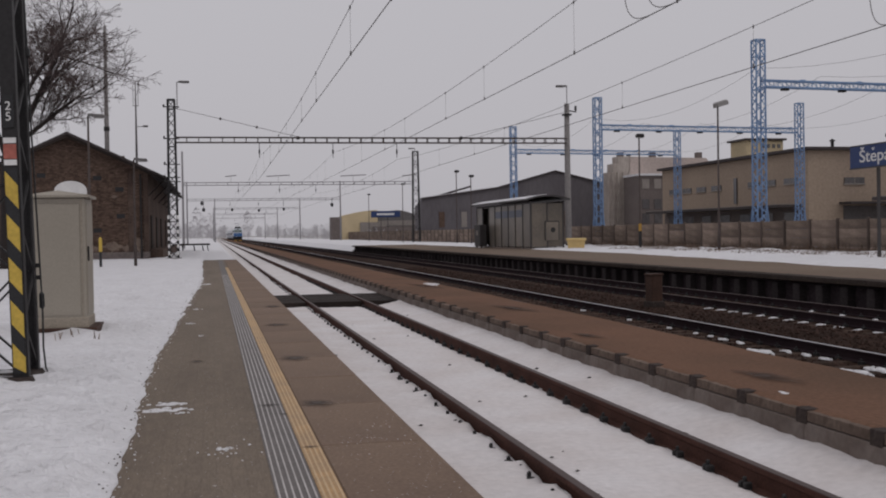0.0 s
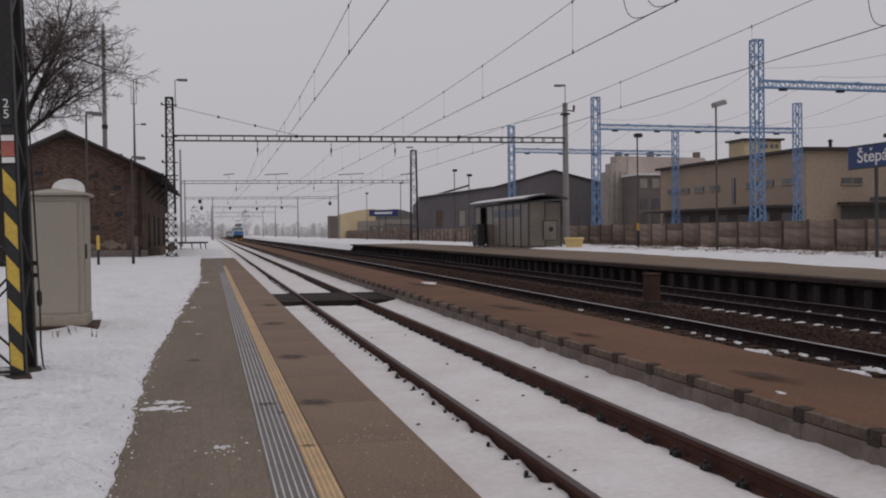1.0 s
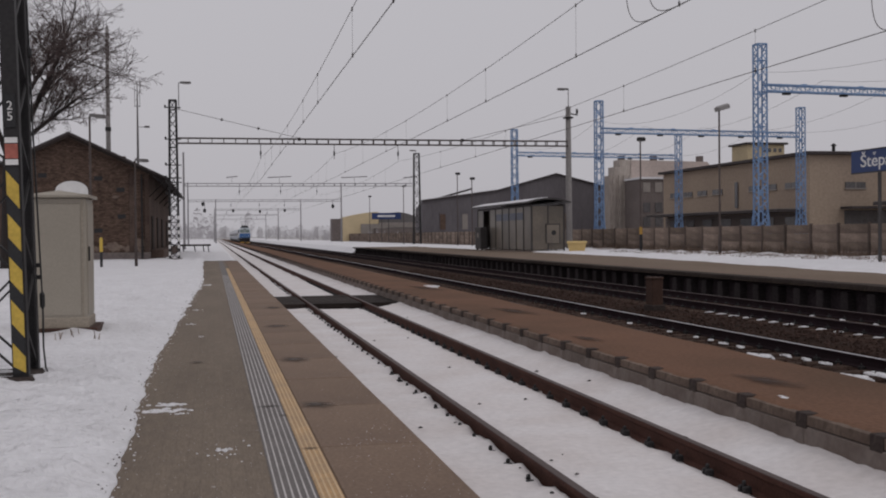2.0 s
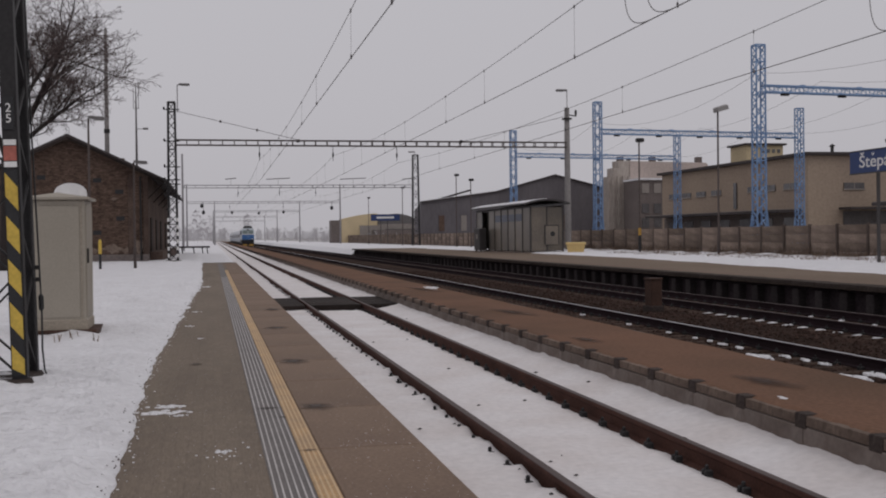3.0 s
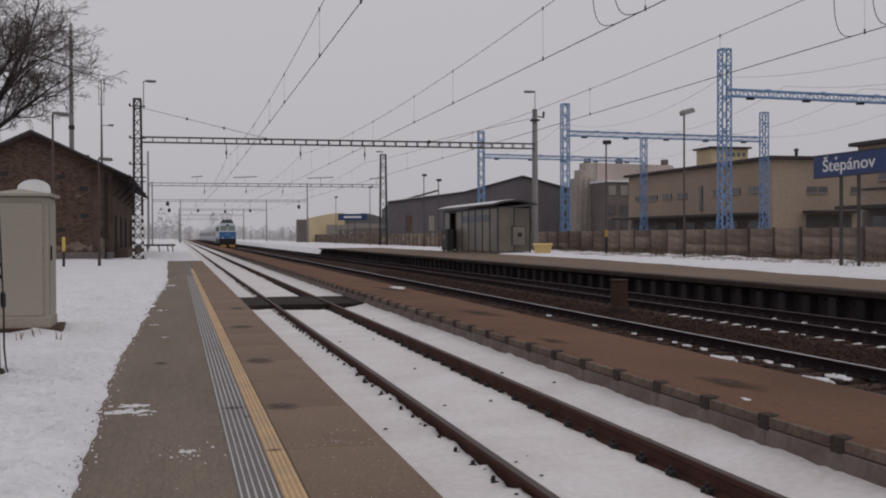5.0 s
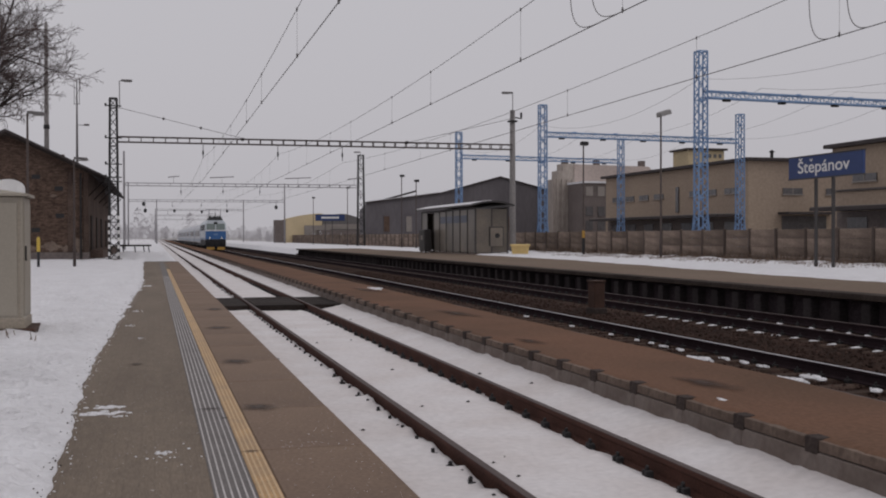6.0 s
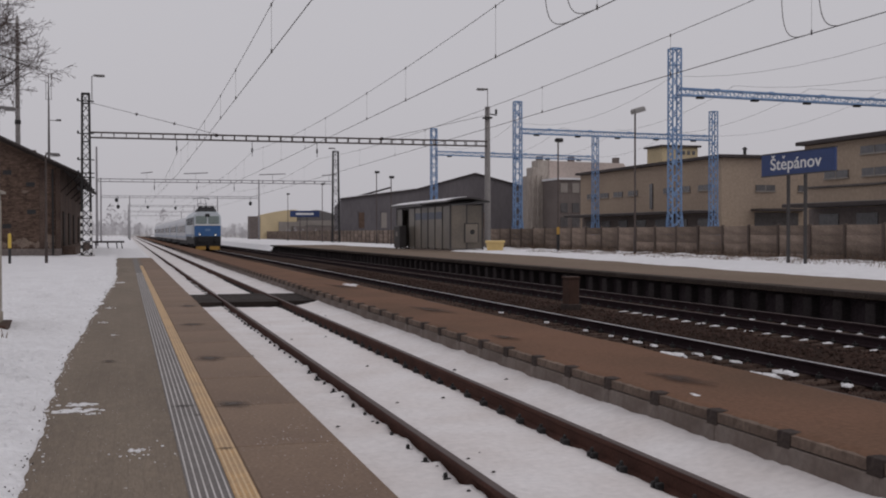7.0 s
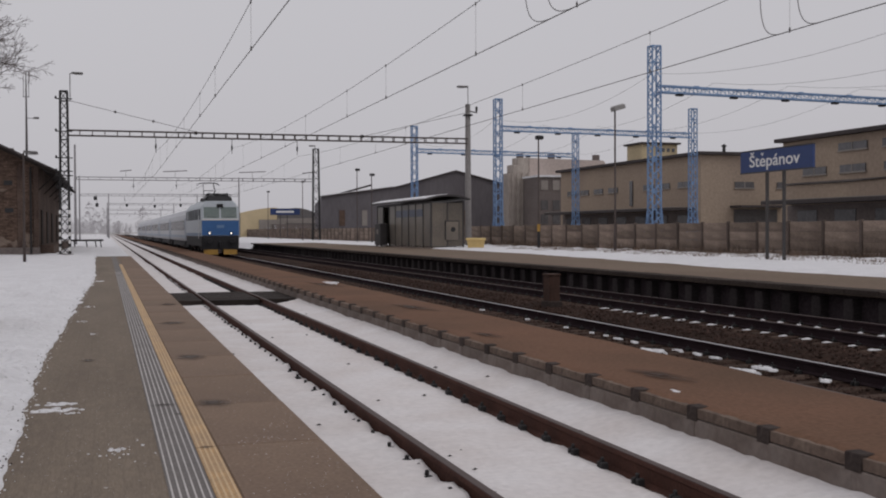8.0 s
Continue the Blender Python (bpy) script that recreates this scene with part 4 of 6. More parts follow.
# ---- blue portals of the goods yard ----
def blue_portal(y0, y1, xl, xr, top, beam, label, right=True):
    th = thing("blue_lattice_portal", pose(0, 0, 0), label, "gantry", "blue lattice portals of the substation")
    ends = ((xl, y0), (xr, y1)) if right else ((xl, y0),)
    for x, y in ends:
        p = new("lattice_mast")
        p.parent, p.location = th, (x, y, 0.3)
        lattice(p, 0.55, 0.55, top - 0.3, 0.45, 0.075, 0.046, M_BLUE_STEEL, 0.97, "mast_leg")
        part("mast_foot", Build().box(-0.6, 0.6, -0.6, 0.6, -0.2, 0.25, 0.05), M_CONC_POST, p)
        for sx in (-1, 1):
            for sy in (-1, 1):
                part("mast_strut", Build().bar((sx * 0.46, sy * 0.46, 0.2), (sx * 0.275, sy * 0.275, 2.8), 0.06), M_BLUE_STEEL, p)
    bm2 = new("beam")
    bm2.parent = th
    ang = math.degrees(math.atan2(y1 - y0, xr - xl))
    bm2.matrix_basis = pose(xl, y0, 0, 0, 0, ang)
    length = math.hypot(xr - xl, y1 - y0)
    lattice_beam(bm2, 0.3, length - 0.3, beam, 0.4, 0.36, 0.55, 0.085, 0.034, M_BLUE_STEEL)
    for k in range(5):
        x = length * (0.09 + 0.2 * k)
        b = Build().box(x - 0.22, x + 0.22, -0.14, 0.14, beam - 0.34, beam - 0.215, 0.03)
        part("insulator_seat", b, M_STEEL_DARK, bm2)
        part("clamp", Build().box(x + 1.0, x + 1.3, -0.12, 0.12, beam + 0.215, beam + 0.29, 0.02), M_BLUE_STEEL, bm2)
    return th


blue_portal(55.1, 56.9, 29.75, 48.6, 12.15, 9.75, "tall pale blue lattice portal behind the concrete fence", True)
blue_portal(80.7, 82.8, 29.75, 48.4, 12.15, 9.85, "pale blue lattice portal in the goods yard")
blue_portal(103.3, 106.2, 29.27, 47.95, 12.1, 9.7, "pale blue lattice portal deep in the goods yard")


# ---- station mast beside the camera's platform ----
def striped_mast():
    th = thing("lattice_mast", pose(-2.345, 12.95, P1_TOP - 0.02, 0, -1.3, 0), "dark steel lattice mast with yellow and black warning stripes", "mast")
    H = 8.6
    legs = {}
    for nm, sx, sy in (("a", -1, -1), ("b", 1, -1), ("c", 1, 1), ("d", -1, 1)):
        x, y = sx * 0.27, sy * 0.40
        ex, ey = x + sx * 0.087, y + sy * 0.012
        wx = 0.165 if sy < 0 else 0.21
        b = Build().extrude([(ex, ey), (ex - sx * wx, ey), (ex - sx * wx, ey - sy * 0.024), (ex - sx * 0.024, ey - sy * 0.024), (ex - sx * 0.024, ey - sy * 0.13), (ex, ey - sy * 0.13)], 0, H)
        legs[nm] = part("leg", b, M_STEEL_DARK, th)
    lac = Build()
    n = 15
    for i in range(n):
        za, zb = 0.15 + 8.2 * i / n, 0.15 + 8.2 * (i + 1) / n
        s = 1 if i % 2 else -1
        lac.bar((-0.27 * s, -0.37, za), (0.27 * s, -0.37, zb), 0.05, 0.02)
        lac.bar((-0.27 * s, 0.40, za), (0.27 * s, 0.40, zb), 0.05, 0.02)
        lac.bar((0.33, -0.37 * s, za), (0.33, 0.37 * s, zb), 0.02, 0.05)
        lac.bar((-0.27, -0.37 * s, za), (-0.27, 0.37 * s, zb), 0.05)
    part("lacing", lac, M_STEEL_DARK, th)
    part("footing", Build().box(-0.40, 0.42, -0.58, 0.50, -0.1, 0.11, 0.04), M_KERB_BLOCK, th, "dark concrete footing in the snow")
    # warning stripes: slanted bands on the front leg
    x0, x1, y = 0.27 - 0.066, 0.27 + 0.066, -0.415
    face = part("warning_board", Build().box(x0, x1, y - 0.010, y, 0.15, 2.40), M_BLACK, th, "board with yellow and black diagonal stripes")
    z = 0.10
    while z < 2.35:
        lo, hi = z, z + 0.26
        pts = [(x0 + 0.002, lo + 0.13), (x1 - 0.002, lo - 0.03), (x1 - 0.002, hi - 0.03), (x0 + 0.002, hi + 0.13)]
        pts = [(a, min(2.39, max(0.155, c))) for a, c in pts]
        part("yellow_stripe", Build().sweep(pts, y - 0.0135, y - 0.0101), M_YELLOW_PAINT, face)
        z += 0.47
    part("red_band", Build().box(x0, x1, y - 0.012, y, 2.50, 2.66), M_RED_PAINT, th)
    part("white_band", Build().box(x0, x1, y - 0.012, y, 2.67, 2.73), M_WHITE, th)
    part("white_band", Build().box(x0, x1, y - 0.012, y, 2.43, 2.49), M_WHITE, th)
    plate = part("number_plate", Build().box(x0 + 0.01, x1 - 0.01, y - 0.016, y, 2.84, 3.20, 0.0), M_BLACK, th, "black plate with white mast number")
    for ch, zz in (("2", 3.03), ("5", 2.915)):
        cu = bpy.data.curves.new("digit", "FONT")
        cu.body, cu.size, cu.extrude, cu.align_x = ch, 0.135, 0.002, "CENTER"
        cu.materials.append(M_WHITE)
        o = new("digit", cu)
        o.parent = plate
        o.matrix_basis = pose(0.27, y - 0.020, zz, 90, 0, 0)
    # cable with clamps beside the rear leg
    pts = [(0.36, 0.38, 8.5), (0.355, 0.40, 5.0), (0.375, 0.40, 3.0), (0.405, 0.40, 1.2), (0.41, 0.40, 0.75), (0.405, 0.38, 0.35), (0.43, 0.32, 0.12), (0.47, 0.28, 0.03)]
    cable = part("cable", Build().path(pts, 0.022, 6), M_BLACK, th, "black cable hanging down the mast")
    part("cable_sleeve", Build().lathe([(0.012, 0.80), (0.03, 0.83), (0.03, 0.97), (0.012, 1.0)], 0.408, 0.40, 8), M_BLACK, cable)
    part("cable_sleeve", Build().lathe([(0.012, 3.72), (0.035, 3.75), (0.035, 3.83), (0.012, 3.86)], 0.367, 0.40, 8), M_BLACK, cable)
    for zz in (1.17, 1.31):
        part("cable_clamp", Build().bar((0.30, 0.40, zz), (0.405, 0.40, zz), 0.03, 0.05), M_STEEL_DARK, th)
    # coil and arm at eye height of the number plate
    part("signal_box", Build().box(-0.34, -0.10, -0.52, -0.40, 2.9, 4.2, 0.04), M_STEEL_DARK, th)


striped_mast()


def cabinet():
    th = thing("switch_cabinet", pose(-2.46, 19.05, P1_TOP + 0.055, 0, 0, 0), "tall pale grey-beige switch cabinet standing in snow", "cabinet")
    w, d, h = 0.44, 0.5, 2.22
    body = part("body", Build().box(-w, w, -d, d, 0.10, h, 0.02), M_CABINET, th)
    door = part("door", Build().box(-w + 0.05, w - 0.09, -d - 0.014, -d, 0.30, h - 0.10, 0.006), M_CABINET, th, "large flat door")
    part("door", Build().box(w, w + 0.012, -d + 0.06, d - 0.06, 0.30, h - 0.10, 0.004), M_CABINET, th, "narrow side door")
    part("handle", Build().box(w + 0.012, w + 0.04, -d + 0.10, -d + 0.14, 1.18, 1.42, 0.008), M_STEEL_DARK, th, "dark lever handle")
    part("corner_trim", Build().box(w - 0.075, w - 0.055, -d - 0.010, -d, 0.12, h - 0.04), M_CABINET_BASE, th)
    part("roof", Build().add([(-w - 0.07, -d - 0.08, h), (w + 0.07, -d - 0.08, h), (w + 0.07, d + 0.08, h), (-w - 0.07, d + 0.08, h),
                              (-w - 0.07, -d - 0.08, h + 0.04), (w + 0.07, -d - 0.08, h + 0.04), (w + 0.07, d + 0.08, h + 0.04), (-w - 0.07, d + 0.08, h + 0.04),
                              (0, -d + 0.1, h + 0.12), (0, d - 0.1, h + 0.12)],
                             [(3, 2, 1, 0), (0, 1, 5, 4), (1, 2, 6, 5), (2, 3, 7, 6), (3, 0, 4, 7), (4, 5, 8), (5, 6, 9, 8), (6, 7, 9), (7, 4, 8, 9)]), M_CABINET, th, "shallow pitched cap")
    part("plinth", Build().box(-w - 0.02, w + 0.02, -d - 0.02, d + 0.02, 0.08, 0.26, 0.015), M_CABINET_BASE, th, "brownish plinth")
    part("base_plate", Build().box(-w - 0.12, w + 0.17, -d - 0.1, d + 0.15, -0.06, 0.095, 0.02), M_RUST, th, "rusty base frame")


cabinet()


# ---- street and platform lamps ----
def lamp_post(x, y, z, h, head, label, stripes=False, group="platform lamps"):
    th = thing("lamp_post", pose(x, y, z), label, "lamp post", group)
    part("pole", Build().lathe([(0.085, -0.2), (0.08, 1.1), (0.055, 1.2), (0.045, h)], 0, 0, 10), M_STEEL_RUST, th, smooth=True)
    if head == "globe":
        part("lamp_head", Build().box(-0.36, 0.36, -0.26, 0.26, -0.12, 0.16, 0.07), M_LAMP_GLASS, th, "tilted milky lamp head", at=pose(0.18, 0, h + 0.06, 0, -16, 0))
    elif head == "box":
        hd = part("lamp_head", Build().box(-0.18, 0.30, -0.18, 0.18, h - 0.02, h + 0.20, 0.05), M_STEEL_DARK, th, "dark box-shaped lamp head")
        part("diffuser", Build().box(-0.12, 0.24, -0.12, 0.12, h - 0.06, h - 0.02), M_LAMP_GLASS, hd)
    else:
        s = 1 if head == "arm" else -1
        hd = part("lamp_head", Build().add([(0, -0.1, h), (s * 0.75, -0.16, h - 0.06), (s * 0.75, 0.16, h - 0.06), (0, 0.1, h), (0, -0.08, h + 0.12), (s * 0.68, -0.12, h + 0.08), (s * 0.68, 0.12, h + 0.08), (0, 0.08, h + 0.12)],
                                           [(3, 2, 1, 0), (4, 5, 6, 7), (0, 1, 5, 4), (1, 2, 6, 5), (2, 3, 7, 6), (3, 0, 4, 7)]), M_STEEL_GREY, th, "flat street lamp head")
        part("diffuser", Build().box(min(s * 0.25, s * 0.68), max(s * 0.25, s * 0.68), -0.10, 0.10, h - 0.09, h - 0.045), M_LAMP_GLASS, hd)
    if stripes:
        for k, m in enumerate((M_STEEL_DARK, M_STEEL_DARK, M_LOCO_ORANGE)):
            part("band", Build().lathe([(0.10, 0.3 + k * 0.45), (0.10, 0.75 + k * 0.45)], 0, 0, 10), m, th)
    return th


lamp_post(25.84, 62.8, 0.5, 6.98, "box", "dark lamp post with a box head and orange band", True)
lamp_post(26.3, 53.1, 0.5, 7.8, "globe", "slender lamp post with a rounded milky head")
lamp_post(25.2, 111.0, 0.5, 7.6, "box", "slim lamp post along the far platform")
lamp_post(25.2, 104.5, 0.5, 6.75, "box", "slim lamp post along the far platform")
lamp_post(25.2, 143.8, 0.5, 7.8, "box", "slim lamp post along the far platform")
lamp_post(25.2, 176.0, 0.5, 7.6, "box", "slim lamp post along the far platform")
lamp_post(-4.07, 60.9, 0.22, 5.75, "arm", "grey lamp post standing in the snow by the brick house", group="lamps by the brick house")
lamp_post(-5.35, 51.0, 0.22, 7.05, "arm", "grey lamp post standing in the snow before the brick house", group="lamps by the brick house")

post = thing("marker_post", pose(-5.7, 59.0, 0.22), "short yellow-topped marker post in the snow", "post")
part("pole", Build().lathe([(0.07, -0.1), (0.07, 0.85)], 0, 0, 8), M_BLACK, post)
part("yellow_cap", Build().lathe([(0.085, 0.85), (0.085, 1.5), (0.04, 1.6)], 0, 0, 8), M_YELLOW_PAINT, post)

# ---- shelter on the far platform ----
def shelter():
    y0, y1, x0, x1, h = 69.2, 84.0, 20.75, 23.0, 3.10
    th = thing("platform_shelter", pose(0, 0, P2_TOP + 0.02), "glazed grey platform shelter with a snow-dusted roof", "shelter")
    part("floor_slab", Build().box(x0 - 0.1, x1 + 0.1, y0 - 0.1, y1 + 0.1, -0.1, 0.06, 0.02), M_KERB, th)
    posts = steps(y0, y1, 1.96)
    for i, y in enumerate(posts):
        for x in (x0, x1):
            part("post", Build().box(x - 0.05, x + 0.05, y - 0.05, y + 0.05, 0, h), M_SHELTER_FRAME, th)
    for i, (a, c) in enumerate(zip(posts, posts[1:])):
        if i != 6:
            p = part("panel", Build().box(x0 - 0.015, x0 + 0.015, a + 0.06, c - 0.06, 0.12, h - 0.06), M_SHELTER, th)
            if 1 <= i <= 4:
                part("blue_panel", Build().box(x0 - 0.025, x0 - 0.016, a + 0.15, c - 0.15, 2.15, 2.65), M_SHELTER_BLUE, p, "faded blue strip on the glazing")
        part("panel", Build().box(x1 - 0.015, x1 + 0.015, a + 0.06, c - 0.06, 0.12, h - 0.06), M_SHELTER, th)
    for y in (y0, y1):
        part("end_panel", Build().box(x0 + 0.06, (x0 + x1) / 2 - 0.03, y - 0.015, y + 0.015, 0.12, h - 0.06), M_SHELTER, th)
        part("end_panel", Build().box((x0 + x1) / 2 + 0.03, x1 - 0.06, y - 0.015, y + 0.015, 0.12, h - 0.06), M_SHELTER, th)
        part("post", Build().box((x0 + x1) / 2 - 0.04, (x0 + x1) / 2 + 0.04, y - 0.04, y + 0.04, 0, h), M_SHELTER_FRAME, th)
    nb = part("notice_board", Build().box(x0 + 0.95, x0 + 1.95, y0 - 0.10, y0 - 0.016, 0.55, 1.85, 0.02), M_SHELTER_FRAME, th, "framed notice board on the end wall")
    part("notice_sheet", Build().box(x0 + 1.02, x0 + 1.88, y0 - 0.106, y0 - 0.1, 0.55, 1.78), M_SHELTER, nb)
    part("notice_mark", Build().lathe([(0.17, 0), (0.17, 0.004)], 0, 0, 16), M_BLACK, nb, at=pose(x0 + 1.5, y0 - 0.107, 1.25, 90, 0, 0))
    part("top_rail", Build().box(x0 - 0.07, x0 + 0.07, y0, y1, h - 0.08, h + 0.06).box(x1 - 0.07, x1 + 0.07, y0, y1, h - 0.08, h + 0.06), M_SHELTER_FRAME, th)
    # barrel roof
    prof = []
    for i in range(9):
        u = i / 8
        prof.append((x0 - 0.40 + (x1 - x0 + 0.75) * u, h + 0.06 + 0.42 * math.sin(math.pi * (0.12 + 0.76 * u))))
    under = [(x, z - 0.10) for x, z in reversed(prof)]
    part("roof", Build().sweep(prof + under, y0 - 0.5, y1 + 0.4), M_SHELTER_FRAME, th, "dark curved roof")
    sn = prof[:5]
    part("roof_snow", Build().sweep([(x, z + 0.05) for x, z in sn] + [(x, z + 0.003) for x, z in reversed(sn)], y0 - 0.1, y1 + 0.3), M_SNOW, th, "thin snow on the roof")
    part("bench", Build().box(x1 - 0.6, x1 - 0.15, y0 + 1, y1 - 4, 0.42, 0.48, 0.01).box(x1 - 0.4, x1 - 0.34, y0 + 1.5, y0 + 1.6, 0.05, 0.42).box(x1 - 0.4, x1 - 0.34, y1 - 4.6, y1 - 4.5, 0.05, 0.42), M_WOOD_DARK, th)
    bi = thing("litter_bin", pose(20.15, 80.6, P2_TOP + 0.01), "dark litter bin beside the shelter", "litter bin")
    part("body", Build().box(-0.28, 0.28, -0.9, 0.9, 0.12, 1.75, 0.05), M_SHELTER_FRAME, bi)
    part("leg", Build().box(-0.2, -0.1, -0.8, -0.7, 0, 0.12), M_SHELTER_FRAME, bi)
    part("leg", Build().box(-0.2, -0.1, 0.7, 0.8, 0, 0.12), M_SHELTER_FRAME, bi)
    part("label_plate", Build().box(-0.29, -0.28, -0.25, 0.25, 0.95, 1.3), M_FRAME, bi)


shelter()


def grit_bin():
    th = thing("grit_bin", pose(22.75, 65.9, P2_TOP - 0.02, 0, 0, -18), "pale yellow plastic grit bin on the snowy platform", "grit bin")
    w, d, h = 0.58, 0.42, 0.62
    part("body", Build().add([(-w * 0.86, -d * 0.8, 0.1), (w * 0.86, -d * 0.8, 0.1), (w * 0.86, d * 0.8, 0.1), (-w * 0.86, d * 0.8, 0.1), (-w, -d, h), (w, -d, h), (w, d, h), (-w, d, h)],
                             [(3, 2, 1, 0), (4, 5, 6, 7), (0, 1, 5, 4), (1, 2, 6, 5), (2, 3, 7, 6), (3, 0, 4, 7)]), M_BIN, th)
    part("lid", Build().box(-w - 0.06, w + 0.06, -d - 0.06, d + 0.06, h - 0.02, h + 0.12, 0.05), M_BIN, th, "overlapping yellow lid")
    for sx in (-1, 1):
        part("foot", Build().box(sx * 0.5 - 0.12, sx * 0.5 + 0.12, -d * 0.75, d * 0.75, -0.03, 0.1), M_BIN, th)


grit_bin()


# ---- station name sign ----
def name_sign(y0, y1, x, top, bottom, label, text, turn=0.0):
    th = thing("station_sign", pose(x, (y0 + y1) / 2, 0.5, 0, 0, turn), label, "sign")
    half = abs(y1 - y0) / 2
    board = part("board", Build().box(-0.06, 0.06, -half, half, bottom - 0.5, top - 0.5, 0.015), M_SIGN_BLUE, th, "blue name board")
    part("edge_frame", Build().box(-0.068, 0.068, -half - 0.02, half + 0.02, top - 0.5, top - 0.46).box(-0.068, 0.068, -half - 0.02, half + 0.02, bottom - 0.54, bottom - 0.5), M_SHELTER_FRAME, board)
    for yy in (0.16, -0.075):
        s = yy * 2 * half
        part("post", Build().box(0.07, 0.16, s - 0.05, s + 0.05, -0.2, top - 0.62), M_SHELTER_FRAME, th)
    if text:
        cu = bpy.data.curves.new("lettering", "FONT")
        cu.body, cu.size, cu.extrude, cu.align_x, cu.offset = text, 0.62, 0.004, "CENTER", 0.005
        cu.materials.append(M_WHITE)
        o = new("lettering", cu)
        o.parent = board
        o.matrix_basis = pose(-0.068, 0.05, (top + bottom) / 2 - 0.5 - 0.20, 90, 0, -90) @ Matrix.Diagonal((1.37, 1, 1, 1))
        zc = (top + bottom) / 2 - 0.5 + 0.205
        part("caron", Build().bar((-0.070, 0.83, zc + 0.09), (-0.070, 0.755, zc), 0.008, 0.04).bar((-0.070, 0.68, zc + 0.09), (-0.070, 0.755, zc), 0.008, 0.04), M_WHITE, board)
    else:
        part("lettering_bar", Build().box(-0.07, -0.061, -half * 0.6, half * 0.6, (top + bottom) / 2 - 0.65, (top + bottom) / 2 - 0.35), M_WHITE, board)
    return th


name_sign(31.95, 36.4, 23.4, 4.72, 3.93, "blue station name sign with white letters on two dark posts", "Štepánov")
name_sign(167.7, 172.3, 27.0, 5.3, 4.35, "distant blue station name sign on two posts", "", 82.0)


# ---- rusty relay box between the tracks ----
th = thing("relay_box", pose(10.67, 25.1, 0.0, 0, 0, 8), "rusty brown steel relay box between the main tracks", "relay box")
part("body", Build().box(-0.15, 0.15, -0.17, 0.17, 0.0, 0.66, 0.02), M_RUST, th)
part("lid", Build().box(-0.17, 0.17, -0.19, 0.19, 0.66, 0.70, 0.012), M_RUST, th)
part("plinth", Build().box(-0.18, 0.18, -0.22, 0.22, -0.3, 0.02, 0.02), M_KERB_BLOCK, th)


# ---- barrow by the platform end ----
th = thing("luggage_trolley", pose(-1.6, 118.0, 0.22), "long dark luggage trolley standing in the snow", "trolley")
part("deck", Build().box(-1.9, 1.4, -0.7, 0.7, 0.62, 0.80, 0.03), M_WOOD_DARK, th)
for x in (-1.5, -0.3, 0.6, 1.1):
    part("leg", Build().bar((x, -0.5, 0.64), (x + 0.08, -0.5, 0), 0.10).bar((x, 0.5, 0.64), (x + 0.08, 0.5, 0), 0.10), M_STEEL_DARK, th)
part("drawbar", Build().bar((-1.8, 0, 0.7), (-3.3, 0, 0.95), 0.09), M_STEEL_DARK, th)


# ---- concrete panel fence ----
def fence():
    th = thing("concrete_fence", pose(0, 0, 0), "stained grey-brown concrete panel fence with posts", "fence", kind="structure")
    pm = Build().box(-0.07, 0.07, -0.07, 0.07, -0.3, 1.74, 0.015).mesh("fence_post", M_FENCE_POST)
    pl = Build().box(-0.035, 0.035, 0.0, 2.17, 0, 0.415, 0.01).mesh("fence_plank", M_FENCE)
    r = random.Random(3)
    for i in range(60):
        y = 14.3 + 2.37 * i
        o = new("fence_post", pm)
        o.parent = th
        o.location = (FENCE, y, 0.42)
        o.rotation_euler = (0, r.uniform(-0.02, 0.02), 0)
        for k in range(4):
            o = new("fence_plank", pl)
            o.parent = th
            o.location = (FENCE + r.uniform(-0.012, 0.012), y + 0.1, 0.42 + k * 0.42)
    far = Build()
    for i in range(40):
        y = 14.3 + 2.37 * (60 + i)
        far.box(FENCE - 0.12, FENCE + 0.12, y - 0.1, y + 0.1, 0.2, 2.2).box(FENCE - 0.04, FENCE + 0.04, y + 0.1, y + 2.27, 0.4, 2.1)
    part("fence_run", far, M_FENCE, th, "further run of the concrete fence")


fence()

# dry weeds along the foot of the fence
rng = random.Random(21)
b = Build()
for _ in range(14000):
    y = rng.uniform(20, 95)
    x = 28.2 - 3.4 * rng.random() ** 1.6
    if fbm(x * 0.5, y * 0.35, 4) < (28.0 - x) * 0.30 - 0.25:
        continue
    h = rng.uniform(0.12, 0.5) * (1.5 if x > 27.9 else 0.8)
    dx, dy = rng.uniform(-0.2, 0.2), rng.uniform(-0.2, 0.2)
    b.add([(x - 0.02, y, 0.5), (x + 0.02, y + 0.01, 0.5), (x + dx, y + dy, 0.5 + h), (x, y + 0.03, 0.5)], [(0, 1, 2), (1, 3, 2), (3, 0, 2)])
for _ in range(17000):
    y, x = rng.uniform(18, 62), rng.uniform(23.2, 28.2)
    if fbm(x * 0.9, y * 0.5, 9) + 0.5 * fbm(x * 3, y * 2, 2) < 0.05 - 0.06 * (x - 25.5):
        continue
    h = rng.uniform(0.06, 0.24)
    dx, dy = rng.uniform(-0.2, 0.2), rng.uniform(-0.2, 0.2)
    b.add([(x - 0.03, y, 0.52), (x + 0.03, y + 0.01, 0.52), (x + dx, y + dy, 0.56 + h), (x, y + 0.04, 0.52)], [(0, 1, 2), (1, 3, 2), (3, 0, 2)])
tagged(new("dry_weeds", b.mesh("dry_weeds", M_GRASS)), "dry brown weeds along the concrete fence", "weeds", kind="stuff")
b = Build()
